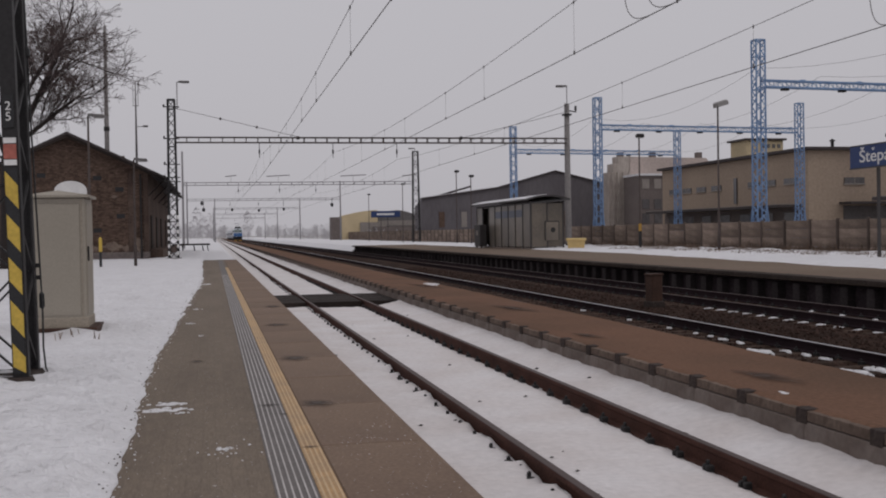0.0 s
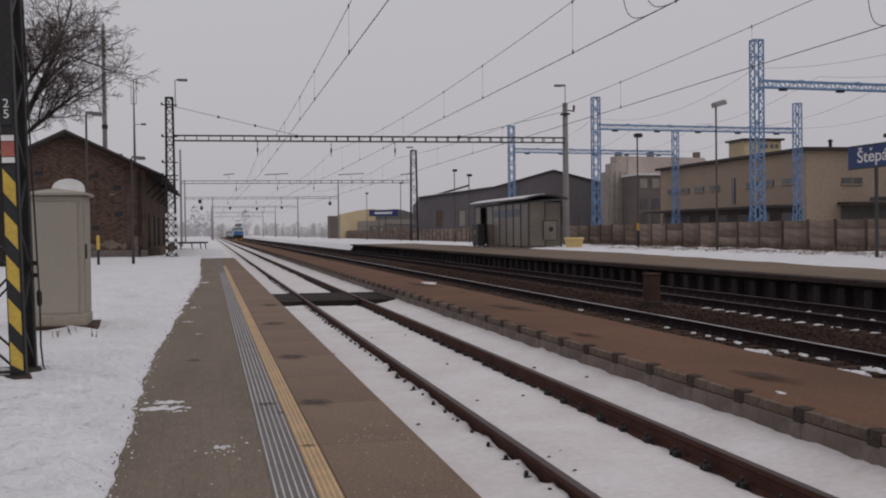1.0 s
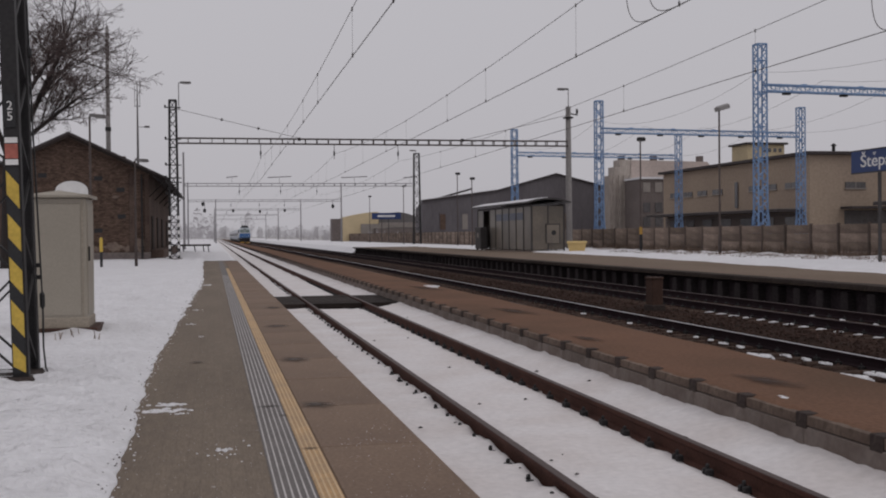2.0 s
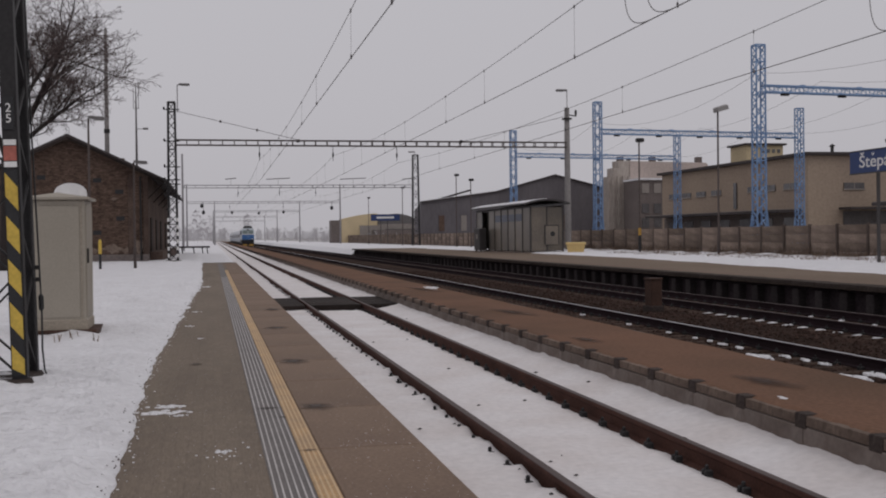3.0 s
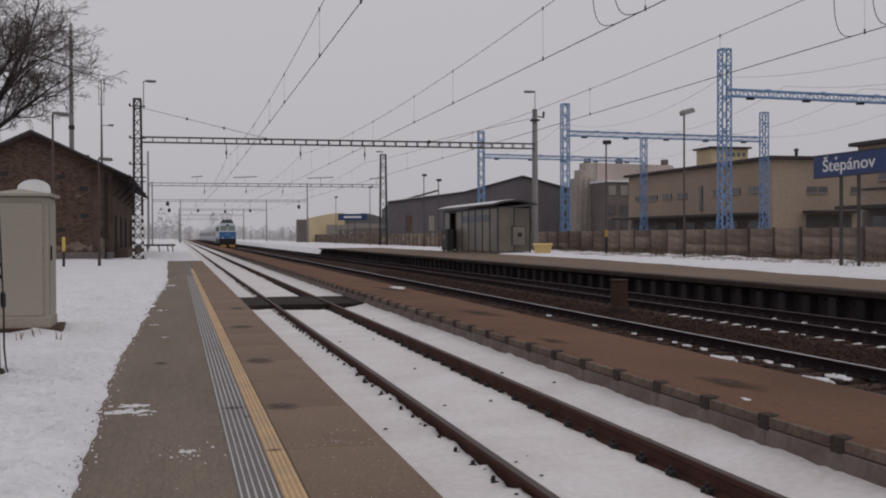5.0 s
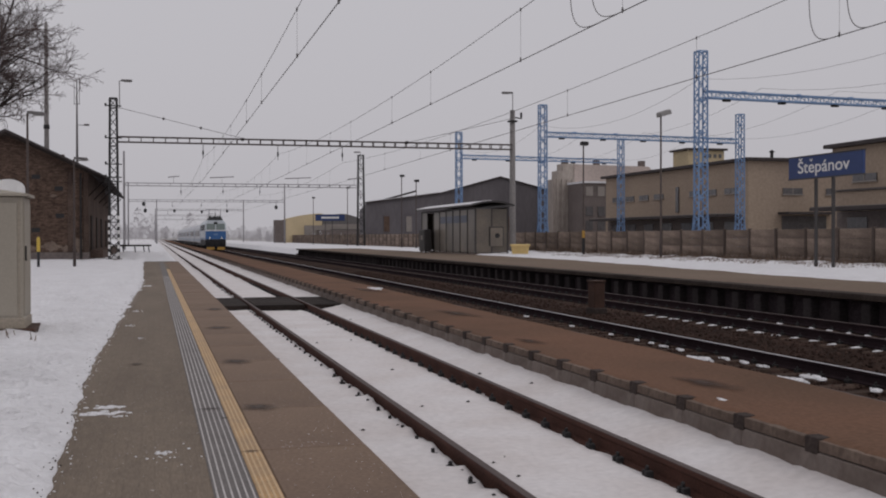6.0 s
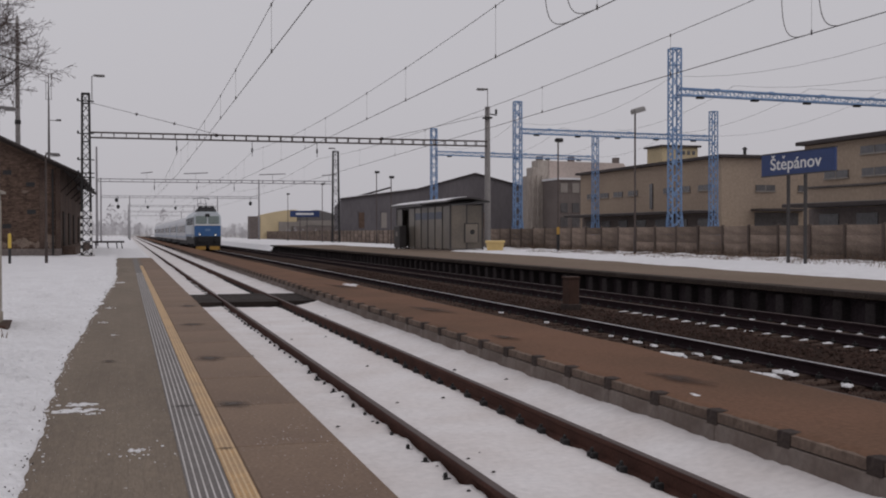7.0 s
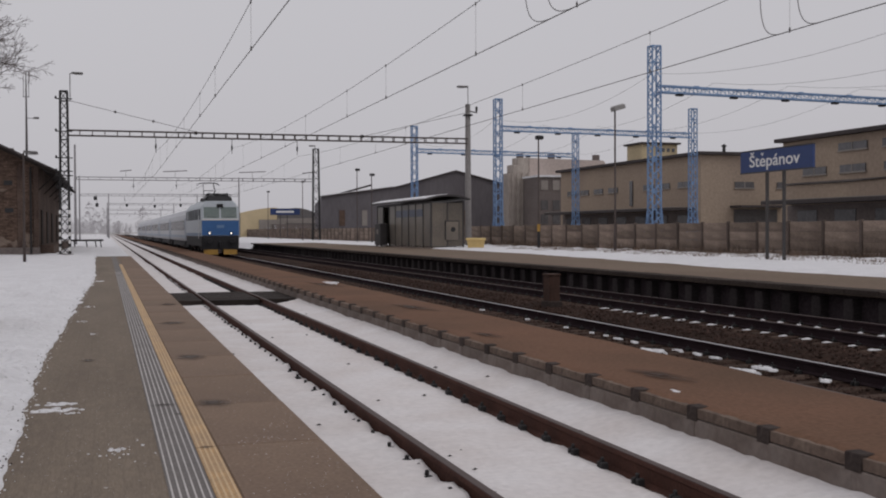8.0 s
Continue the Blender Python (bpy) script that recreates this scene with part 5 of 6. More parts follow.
for cx, cy in ((-2.35, 17.5), (-2.15, 17.7), (-4.3, 33), (-5.2, 30), (-1.7, 16.9)):
    for _ in range(4):
        x, y = cx + rng.gauss(0, 0.06), cy + rng.gauss(0, 0.08)
        h = rng.uniform(0.08, 0.2)
        b.bar((x, y, 0.2), (x + rng.uniform(-0.06, 0.06), y + rng.uniform(-0.05, 0.05), 0.25 + h), 0.008)
tagged(new("dry_stalks", b.mesh("dry_stalks", M_GRASS)), "thin dry stalks sticking out of the snow", "weeds", kind="stuff")
b = Build()
for _ in range(26):
    x, y = T1 + rng.uniform(-1.5, 1.5), 6 + 26 * rng.random() ** 1.5
    z = bed1(x, y) + 0.012
    s = rng.uniform(0.012, 0.04)
    b.add([(x - s, y, z), (x, y - s * 0.6, z), (x + s, y, z + 0.004), (x, y + s * 0.6, z), (x, y, z + s * 0.6)], [(0, 1, 4), (1, 2, 4), (2, 3, 4), (3, 0, 4)])
tagged(new("leaf_litter", b.mesh("leaf_litter", M_WOOD_DARK)), "dark crumbs and dead leaves on the track snow", "litter", kind="stuff")



def fringe(r):
    y = 5.5 + 40 * r.random() ** 1.8
    return verge_edge(y) + abs(r.gauss(0.0, 0.03)) - 0.02, y, P1_TOP


pebbles("snow_crumbs", 90, fringe, 0.008, M_SNOW, "crumbs of dirty snow along the cleared paving", "snow")
pebbles("grit", 160, lambda r: (lambda y: (verge_edge(y) - abs(r.gauss(0, 0.10)), y, P1_TOP + 0.03))(5.5 + 35 * r.random() ** 1.8), 0.010, M_STONE, "dark grit in the ragged snow edge", "grit")


# ---- brick goods house beside the near platform ----
def brick_house():
    x1, x0, y0, y1 = -4.45, -15.05, 80.0, 121.0
    mid, eave, ridge_z, fall = (x0 + x1) / 2, 6.48, 9.24, 0.478
    th = thing("brick_house", pose(0, 0, 0), "old dark brick goods house with a gabled overhanging roof", "house")
    wall = Build().prism([(x0, -0.2), (x1, -0.2), (x1, eave), (mid, ridge_z - 0.25), (x0, eave)], y0, y1)
    wl2 = part("wall", wall, M_BRICK_BACK, th, "weathered dark brick wall")
    # brick courses on the gable, too small to tell apart singly
    courses = Build()
    z = 0.2
    r = random.Random(2)
    while z < ridge_z - 0.6:
        half = (x1 - x0) / 2 if z < eave - 0.1 else (x1 - x0) / 2 * max(0.0, (ridge_z - 0.3 - z) / (ridge_z - 0.25 - eave))
        x = mid - half + r.uniform(0.0, 0.25)
        while x + 0.3 < mid + half and x < x1:
            if x > -12.5:
                L = r.choice((0.27, 0.13, 0.27))
                if x + L < mid + half:
                    courses.box(x, x + L - 0.02, y0 - 0.02 - r.uniform(0, 0.012), y0, z, z + 0.085)
                x += L
            else:
                x += 0.3
        z += 0.10
    part("brick_face", courses, M_BRICK, wl2, "rough brick face")["kind"] = "stuff"
    part("plinth", Build().box(x0 - 0.1, x1 + 0.1, y0 - 0.12, y1, -0.3, 0.75, 0.03), M_DARK_RENDER, th, "dark stone plinth")
    for s, a in ((1, x1 + 1.48), (-1, x0 - 1.48)):
        zz = ridge_z - fall * (x1 + 1.48 - mid)
        pts = [(mid, ridge_z), (a, zz), (a, zz - 0.15), (mid, ridge_z - 0.18)]
        part("roof_slope", Build().sweep(pts, y0 - 0.75, y1 + 0.6), M_ROOF_DARK, th, "dark roof slope")
    part("bargeboard", Build().sweep([(mid, ridge_z - 0.16), (x1 + 1.42, ridge_z - 0.16 - fall * (x1 + 1.42 - mid)), (x1 + 1.42, ridge_z - 0.38 - fall * (x1 + 1.42 - mid)), (mid, ridge_z - 0.38)], y0 - 0.72, y0 - 0.66), M_WOOD_DARK, th)
    part("bargeboard", Build().sweep([(mid, ridge_z - 0.16), (x0 - 1.42, ridge_z - 0.16 - fall * (x1 + 1.42 - mid)), (x0 - 1.42, ridge_z - 0.38 - fall * (x1 + 1.42 - mid)), (mid, ridge_z - 0.38)], y0 - 0.72, y0 - 0.66), M_WOOD_DARK, th)
    # arched white infill in the gable
    arch = [(-10.75, 3.9)] + [(-9.65 - 1.1 * math.cos(math.pi * i / 10), 5.15 + 0.68 * math.sin(math.pi * i / 10)) for i in range(11)] + [(-8.55, 3.9)]
    win = part("arched_window", Build().sweep(arch, y0 - 0.09, y0 - 0.035), M_WHITE, th, "white boarded arched window")
    part("window_sill", Build().box(-10.9, -8.4, y0 - 0.16, y0 - 0.03, 3.78, 3.9), M_DARK_RENDER, win)
    for x, z in ((-7.85, 6.0), (-6.35, 5.2), (-6.3, 3.3), (-7.9, 2.3), (-11.6, 6.2)):
        part("vent_opening", Build().box(x - 0.28, x + 0.28, y0 - 0.05, y0 - 0.036, z - 0.14, z + 0.16), M_BLACK, th)
    # pilasters, downpipe and loading canopy on the track side
    for x in (x1 - 0.12, -5.6):
        part("pilaster", Build().box(x - 0.18, x + 0.18, y0 - 0.10, y0 + 0.1, 0.7, eave - 0.1, 0.02), M_BRICK_BACK, th)
    for y in (y0 + 0.4, y0 + 8, y0 + 16, y0 + 24, y0 + 32, y1 - 1):
        part("canopy_strut", Build().bar((x1 + 0.02, y, 4.7), (x1 + 1.15, y, 5.85), 0.09), M_WOOD_DARK, th)
    for y in (y0 + 3.2, y0 + 11, y0 + 19, y0 + 29):
        part("loading_door", Build().box(x1, x1 + 0.08, y, y + 2.2, 0.9, 3.4), M_WOOD_DARK, th)
    part("loading_dock", Build().box(x1 + 0.1, x1 + 1.0, y0 + 0.5, y1, -0.2, 0.9, 0.03), M_BRICK_BACK, th)
    ch = part("chimney", Build().box(-7.75, -7.15, 94.7, 95.3, 7.6, 8.55, 0.03), M_BRICK, th, "short brick chimney")
    part("chimney_cap", Build().box(-7.82, -7.08, 94.63, 95.37, 8.55, 8.65, 0.02), M_KERB, ch)
    for cx, cz, w, h in ((-5.05, 1.35, 0.55, 0.55), (-6.9, 1.15, 0.8, 0.35), (-8.3, 1.05, 0.6, 0.3), (-5.9, 1.0, 0.4, 0.25), (-6.7, 4.7, 0.25, 0.12)):
        k = 30
        rim = [(cx + w * math.cos(2 * math.pi * i / k) * r.uniform(0.45, 1.2), cz + h * math.sin(2 * math.pi * i / k) * r.uniform(0.45, 1.2)) for i in range(k)]
        part("plaster_patch", Build().sweep(rim, y0 - 0.045, y0 - 0.03), M_PLASTER, wl2, "remains of pale plaster")
    part("downpipe", Build().path([(x1 - 0.45, y0 - 0.18, eave - 0.2), (x1 - 0.45, y0 - 0.18, 0.3)], 0.13, 8), M_STEEL_DARK, th)
    return th


brick_house()

th = thing("concrete_pole", pose(-8.7, 97.5, 0), "tall round concrete pole behind the brick house", "pole")
part("shaft", Build().lathe([(0.20, -0.3), (0.20, 10), (0.14, 19.8), (0.08, 20.1)], 0, 0, 12), M_CONC_POST, th, smooth=True)
part("collar", Build().lathe([(0.25, 11.0), (0.25, 11.35)], 0, 0, 12), M_STEEL_DARK, th)
th = thing("radio_mast", pose(-5.93, 92.5, 0), "thin steel radio mast with small aerials", "mast")
part("pole", Build().lathe([(0.11, -0.3), (0.10, 8), (0.06, 12.6), (0.03, 14.6)], 0, 0, 8), M_STEEL_GREY, th)
part("aerial", Build().bar((-0.2, 0, 12.6), (-0.2, 0, 14.3), 0.04).bar((0.2, 0, 12.6), (0.2, 0, 14.3), 0.04).bar((-0.25, 0, 12.6), (0.25, 0, 12.6), 0.05), M_STEEL_GREY, th)
part("aerial", Build().bar((0, 0, 10.9), (0.75, 0, 10.9), 0.05).box(0.55, 0.95, -0.08, 0.08, 10.85, 11.0), M_STEEL_GREY, th)


# ---- bare tree ----
def bare_tree(x, y, seed, label, limbs):
    """Trunk, bowed limbs, and four further orders of branches that end in fine twigs."""
    th = thing("bare_tree", pose(x, y, 0.15), label, "tree")
    r = random.Random(seed)
    wood, twigs = Build(), Build()
    segs_at, jitter = (8, 5, 3, 3, 2), (0.05, 0.11, 0.16, 0.2, 0.25)

    def grow(p, d, length, w, level, bend):
        segs = segs_at[level]
        for i in range(segs):
            j = jitter[level]
            d = (d + bend + Vector((r.gauss(0, j), r.gauss(0, j), r.gauss(0.0 if level < 2 else -0.03, j)))).normalized()
            q = p + d * (length / segs)
            w2 = max(0.019, w * (0.92 if level == 0 else 0.88 if level == 1 else 0.80))
            (wood if level < 2 else twigs).bar(p, q, w, sides=7 if level == 0 else 3, w2=w2)
            p, w = q, w2
            if level < 4 and i >= (3 if level == 0 else 1):
                for _ in range((2, 2, 2, 1)[level]):
                    side = Vector((r.gauss(0, 1), r.gauss(0, 1), r.gauss(0.15, 0.7))).normalized()
                    nd = (d * 0.62 + side * 0.78).normalized()
                    up = Vector((0, 0, 0.05 if level < 2 else -0.02))
                    grow(p, nd, length * r.uniform(0.36, 0.54), w * r.uniform(0.40, 0.56), level + 1, up)
        if level < 4:
            grow(p, d, length * 0.45, w * 0.7, level + 1, Vector((0, 0, 0)))
    wood.bar((0, 0, -0.2), (0.05, 0, 2.5), 0.8, sides=10, w2=0.62).bar((0.05, 0, 2.5), (0.1, 0, 6.0), 0.62, sides=10, w2=0.5)
    for z, d, L, w, bend in limbs:
        grow(Vector((0.1, 0, z)), Vector(d).normalized(), L, w, 0, Vector(bend))
    part("trunk", wood, M_BARK, th, "dark trunk and limbs")
    part("crown", twigs, M_TWIG, th, "fine leafless brownish twigs")


bare_tree(-10.5, 60.0, 4, "large leafless tree with fine spreading twigs",
          ((5.9, (0.62, 0.1, 1.0), 7.0, 0.36, (-0.05, 0, 0.03)), (6.0, (0.72, -0.1, 1.0), 4.6, 0.30, (0.03, 0, -0.02)), (5.9, (-0.35, 0.3, 1.0), 6.4, 0.32, (0.0, 0, 0.03)),
           (6.2, (0.35, 0.5, 1.0), 6.4, 0.26, (0.03, 0, 0.0)), (7.4, (0.60, 0.3, 1.0), 4.4, 0.22, (0.02, 0, 0.0)), (6.6, (0.5, -0.4, 1.0), 5.4, 0.24, (0.02, 0, 0.0)), (6.0, (0.85, 0.2, 0.75), 3.2, 0.2, (0, 0, 0.0))))


# ---- yard buildings behind the fence ----
def window_row(th, xs_or_ys, plane, along, z0, z1, w, facing):
    """Recessed-looking windows with frames along one wall."""
    for c in xs_or_ys:
        if along == "y":
            wn_ = part("window", Build().box(plane - 0.10, plane - 0.01, c - w / 2, c + w / 2, z0, z1), M_WINDOW, th)
            part("frame", Build().box(plane - 0.14, plane - 0.02, c - w / 2 - 0.08, c + w / 2 + 0.08, z0 - 0.10, z0).box(plane - 0.13, plane - 0.02, c - 0.03, c + 0.03, z0, z1), M_FRAME, wn_)
        else:
            wn_ = part("window", Build().box(c - w / 2, c + w / 2, plane - 0.10, plane - 0.01, z0, z1), M_WINDOW, th)
            part("frame", Build().box(c - w / 2 - 0.08, c + w / 2 + 0.08, plane - 0.14, plane - 0.02, z0 - 0.10, z0).box(c - 0.03, c + 0.03, plane - 0.13, plane - 0.02, z0, z1), M_FRAME, wn_)


def warehouse(x0, x1, y0, y1, top, label, rows, extra):
    th = thing("warehouse", pose(0, 0, 0), label, "warehouse")
    part("wall", Build().box(x0, x1, y0, y1, 0.2, top - 0.02, 0), M_TAN, th, "tan rendered wall")
    part("roof", Build().box(x0 - 0.55, x1 + 0.4, y0 - 0.5, y1 + 0.4, top, top + 0.28, 0.05), M_ROOF_DARK, th, "flat dark roof edge")
    part("canopy", Build().box(x0 - 2.6, x0 - 0.02, y0 + 1, y1 - 1, 3.55, 3.80, 0.03), M_ROOF_DARK, th, "loading canopy")
    part("canopy_snow", Build().box(x0 - 2.5, x0 - 0.1, y0 + 1.1, y1 - 1.1, 3.80, 3.85), M_FRAME, th)
    part("dock_wall", Build().box(x0 - 0.04, x0 - 0.005, y0 + 0.6, y1 - 0.6, 0.3, 3.5), M_DARK_RENDER, th, "dark wall below the canopy")
    ys2 = steps(y0 + 3, y1 - 3, 4.3)
    for y in ys2:
        part("dock_door", Build().box(x0 - 0.10, x0 - 0.045, y - 1.1, y + 1.1, 0.9, 3.1), M_WINDOW, th)
    for z0, z1, w, ys3 in rows:
        window_row(th, ys3, x0, "y", z0, z1, w, -1)
    extra(th)
    return th


def extra1(th):
    window_row(th, (56.5, 61.0, 65.0), 87.5, "x", 5.6, 6.15, 2.0, -1)
    part("end_canopy", Build().box(55, 60.5, 85.6, 87.48, 3.75, 3.95), M_ROOF_DARK, th)
    part("end_door", Build().box(55.4, 60, 87.42, 87.49, 0.4, 3.6), M_WINDOW, th)
    tw = part("roof_tower", Build().box(54.7, 58.9, 104, 107.5, 9.0, 10.9), M_OCHRE, th, "small ochre rooftop tower")
    part("tower_roof", Build().box(54.4, 59.2, 103.7, 107.8, 10.9, 11.1, 0.03), M_ROOF_DARK, tw)
    for x in (56.6, 57.2, 57.8, 58.4):
        part("window", Build().box(x - 0.16, x + 0.16, 103.93, 103.99, 10.1, 10.5), M_WINDOW, tw)
    part("roof_vent", Build().lathe([(0.15, 9.0), (0.15, 9.45), (0.3, 9.5), (0.05, 9.7)], 55, 88.5, 8), M_STEEL_DARK, th)
    part("pipe", Build().box(51.86, 51.94, 100.8, 101.4, 4.2, 6.8), M_WINDOW, th)


warehouse(52, 74, 87.5, 119.4, 8.6, "long tan two-storey warehouse with narrow windows", ((5.75, 6.25, 2.2, (116.2, 112.6, 109.0, 105.4, 97.4, 94.3, 90.5)),), extra1)


def extra2(th):
    part("cornice", Build().box(47.93, 47.99, 32, 69.2, 5.0, 5.12), M_DARK_RENDER, th)
    part("service_pipe", Build().path([(47.85, 68.5, 5.0), (47.85, 62, 4.95), (47.85, 55, 5.15), (47.85, 44, 5.1)], 0.08, 6), M_STEEL_DARK, th)


warehouse(48, 76, 30, 69.2, 8.15, "second tan warehouse with two rows of window strips",
          ((7.12, 7.62, 2.9, (61.3, 56.9, 52.5, 48.1, 43.7)), (5.62, 6.12, 2.6, (65.4, 61.3, 56.9, 52.5, 48.1, 43.7))), extra2)


def dark_shed():
    """A wide shed behind the fence: a long low slope, then a shallow gable."""
    th = thing("dark_shed", pose(0, 0, 0), "large dark industrial shed with a low gable", "shed")
    y0 = 150.6
    poly = [(29.0, 0.1), (56.5, 0.1), (56.5, 8.49), (48.9, 10.36), (40.0, 7.93), (29.0, 6.49)]
    back = [(x * 1.2, z if z < 1 else z - 0.2) for x, z in poly]
    n = len(poly)
    part("wall", Build().add([(x, y0, z) for x, z in poly] + [(x, y0 + 36, z) for x, z in back],
                             [tuple(range(n)), tuple(range(2 * n - 1, n - 1, -1))] + [(i, n + i, n + (i + 1) % n, (i + 1) % n) for i in range(n)]), M_SHED, th, "dark stained shed wall")
    for a, c in zip(poly[2:], poly[3:]):
        part("roof_edge", Build().sweep([(a[0], a[1]), (c[0], c[1]), (c[0], c[1] + 0.2), (a[0], a[1] + 0.2)], y0 - 0.3, y0 + 0.5), M_ROOF_DARK, th)
    for x, m in ((32.0, M_BRICK), (35.25, M_FRAME), (38.75, M_BRICK), (50.6, M_BRICK)):
        w = part("shed_window", Build().box(x - 0.40, x + 0.40, y0 - 0.10, y0 - 0.01, 2.5, 4.7), m, th)
        part("lintel", Build().box(x - 0.5, x + 0.5, y0 - 0.14, y0 - 0.01, 4.7, 4.85), M_SHED, w)
    part("conveyor", Build().bar((31.6, 155, 6.9), (37.4, 155, 8.5), 0.26), M_ROOF_DARK, th)
    part("roof_snow", Build().sweep([(29.1, 6.71), (40.0, 8.14), (40.0, 8.22), (29.1, 6.79)], y0 - 0.1, y0 + 1.8), M_SNOW, th, "thin snow along the low roof edge")


dark_shed()


def silo_hall():
    th = thing("grey_hall", pose(0, 0, 0), "tall grey hall with stepped gable and pale roof", "hall")
    y0 = 142.0
    part("wall", Build().prism([(53.9, 0.1), (63.4, 0.1), (63.4, 10.2), (62.0, 11.4), (57.2, 11.5), (57.2, 11.95), (55.4, 11.95), (55.4, 10.95), (54.62, 10.95), (54.62, 9.75), (53.9, 9.75)], y0, y0 + 2.5), M_GREY_HALL, th, "tall grey streaked wall")
    for x in (54.5, 55.3, 56.1, 56.9):
        part("pilaster", Build().box(x - 0.16, x + 0.16, y0 - 0.22, y0, 0.2, 9.8), M_GREY_HALL, th)
    part("roof", Build().sweep([(57.0, 11.9), (68.4, 11.7), (69.6, 10.4), (69.6, 8.6), (57.0, 8.6)], y0 - 0.15, y0 + 4), M_PALE_ROOF, th, "pale roof slope")
    for x in (56.2, 61.0, 68.0):
        part("chimney", Build().box(x - 0.35, x + 0.35, y0 + 1, y0 + 2, 11.3, 12.6), M_DARK_RENDER, th)
    annex = part("annex", Build().box(56.0, 59.4, 136, y0 - 0.3, 0.1, 8.95), M_DARK_RENDER, th, "dark annex with windows")
    part("annex_snow", Build().box(55.85, 59.55, 135.7, y0 - 0.3, 8.95, 9.22), M_SNOW, annex, "snow on the annex roof")
    for x in (56.8, 58.5):
        for z in (2.6, 4.5, 7.2):
            part("window", Build().box(x - 0.5, x + 0.5, 135.9, 135.98, z, z + 1.3), M_WINDOW if z < 7 else M_FRAME, annex)


silo_hall()


def far_halls():
    th = thing("yellow_hall", pose(0, 0, 0), "distant pale yellow hall with a curved roof", "hall")
    pts = [(26.9, 0.2), (26.9, 5.6)] + [(26.9 + 7.6 * i / 6, 5.6 + 1.15 * math.sin(math.pi / 2 * i / 6)) for i in range(1, 7)] + [(34.5, 0.2)]
    part("wall", Build().prism(pts, 228, 233), M_OCHRE, th, "pale yellow cladding")
    part("side_wall", Build().box(24.7, 26.88, 228.5, 232, 0.2, 5.35), M_DARK_RENDER, th)
    part("gate", Build().box(30.7, 36.2, 227.8, 227.96, 2.0, 4.2), M_FRAME, th)
    th = thing("grey_hall", pose(0, 0, 0), "distant grey hall with a rounded roof", "hall")
    pts = [(34.7, 0.2), (34.7, 5.6)] + [(34.7 + 8.2 * i / 8, 5.7 + 1.0 * math.sin(math.pi * i / 8)) for i in range(9)] + [(42.9, 0.2)]
    part("wall", Build().prism(pts, 229, 234), M_STEEL_GREY, th)
    part("pale_band", Build().box(34.8, 42.8, 228.9, 228.98, 3.4, 4.5), M_FRAME, th)
    part("dock", Build().box(33.5, 43.5, 224, 228.8, 0.2, 3.2), M_DARK_RENDER, th)


far_halls()

# far woods and bushes on the horizon
rng = random.Random(8)


def woods(name, spots, label):
    """Leafless trees too far to tell apart: thin stems with crowns of small twig clumps."""
    b = Build()
    for cx, cy, n, sx, sy, hmax in spots:
        for _ in range(n):
            x, y = cx + rng.gauss(0, sx), cy + rng.gauss(0, sy)
            h = hmax * rng.uniform(0.5, 1.0)
            b.bar((x, y, -0.5), (x, y, h * 0.8), 0.25, sides=3, w2=0.08)
            for _ in range(90):
                a, u = rng.uniform(0, 6.283), rng.random()
                rad = h * 0.30 * math.sin(math.pi * (0.15 + 0.8 * u)) * rng.uniform(0.3, 1)
                px, py, pz = x + rad * math.cos(a), y + rad * math.sin(a), h * (0.15 + 0.85 * u)
                s = rng.uniform(0.12, 0.34) * h / 9
                pts = [(px + e * s * rng.uniform(0.6, 1.4), py + f * s * rng.uniform(0.6, 1.4), pz + g * s * rng.uniform(0.6, 1.8)) for e, f, g in ((1, 0, -0.3), (-0.5, 0.8, -0.3), (-0.5, -0.8, -0.3), (0, 0, 1))]
                b.add(pts, [(0, 1, 3), (1, 2, 3), (2, 0, 3), (0, 2, 1)])
    return tagged(new(name, b.mesh(name, M_TREES_HAZED)), label, "woods", kind="stuff")


woods("far_woods", [(-34, 470, 30, 12, 15, 15), (-8, 640, 24, 8, 10, 10), (80, 700, 110, 70, 30, 9), (200, 640, 80, 60, 30, 10), (48, 430, 30, 10, 10, 6), (-140, 500, 60, 60, 30, 15), (20, 720, 50, 25, 10, 9)], "leafless woods on the horizon, paled to carry haze")
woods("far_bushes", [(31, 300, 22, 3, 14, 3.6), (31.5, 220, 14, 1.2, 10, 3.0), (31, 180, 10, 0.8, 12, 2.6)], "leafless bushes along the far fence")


# ---- train ----
def wheelset(parent, y, r=0.55):
    for s in (-1, 1):
        w = part("wheel", Build().lathe([(r, -0.07), (r, 0.05), (r + 0.03, 0.05), (r + 0.03, 0.08)], 0, 0, 20), M_LOCO_DARK, parent, at=pose(s * 0.75, y, r, 0, 90 * s * -1, 0))
        part("hub", Build().lathe([(0.16, -0.12), (0.16, -0.07)], 0, 0, 12), M_LOCO_DARK, w)


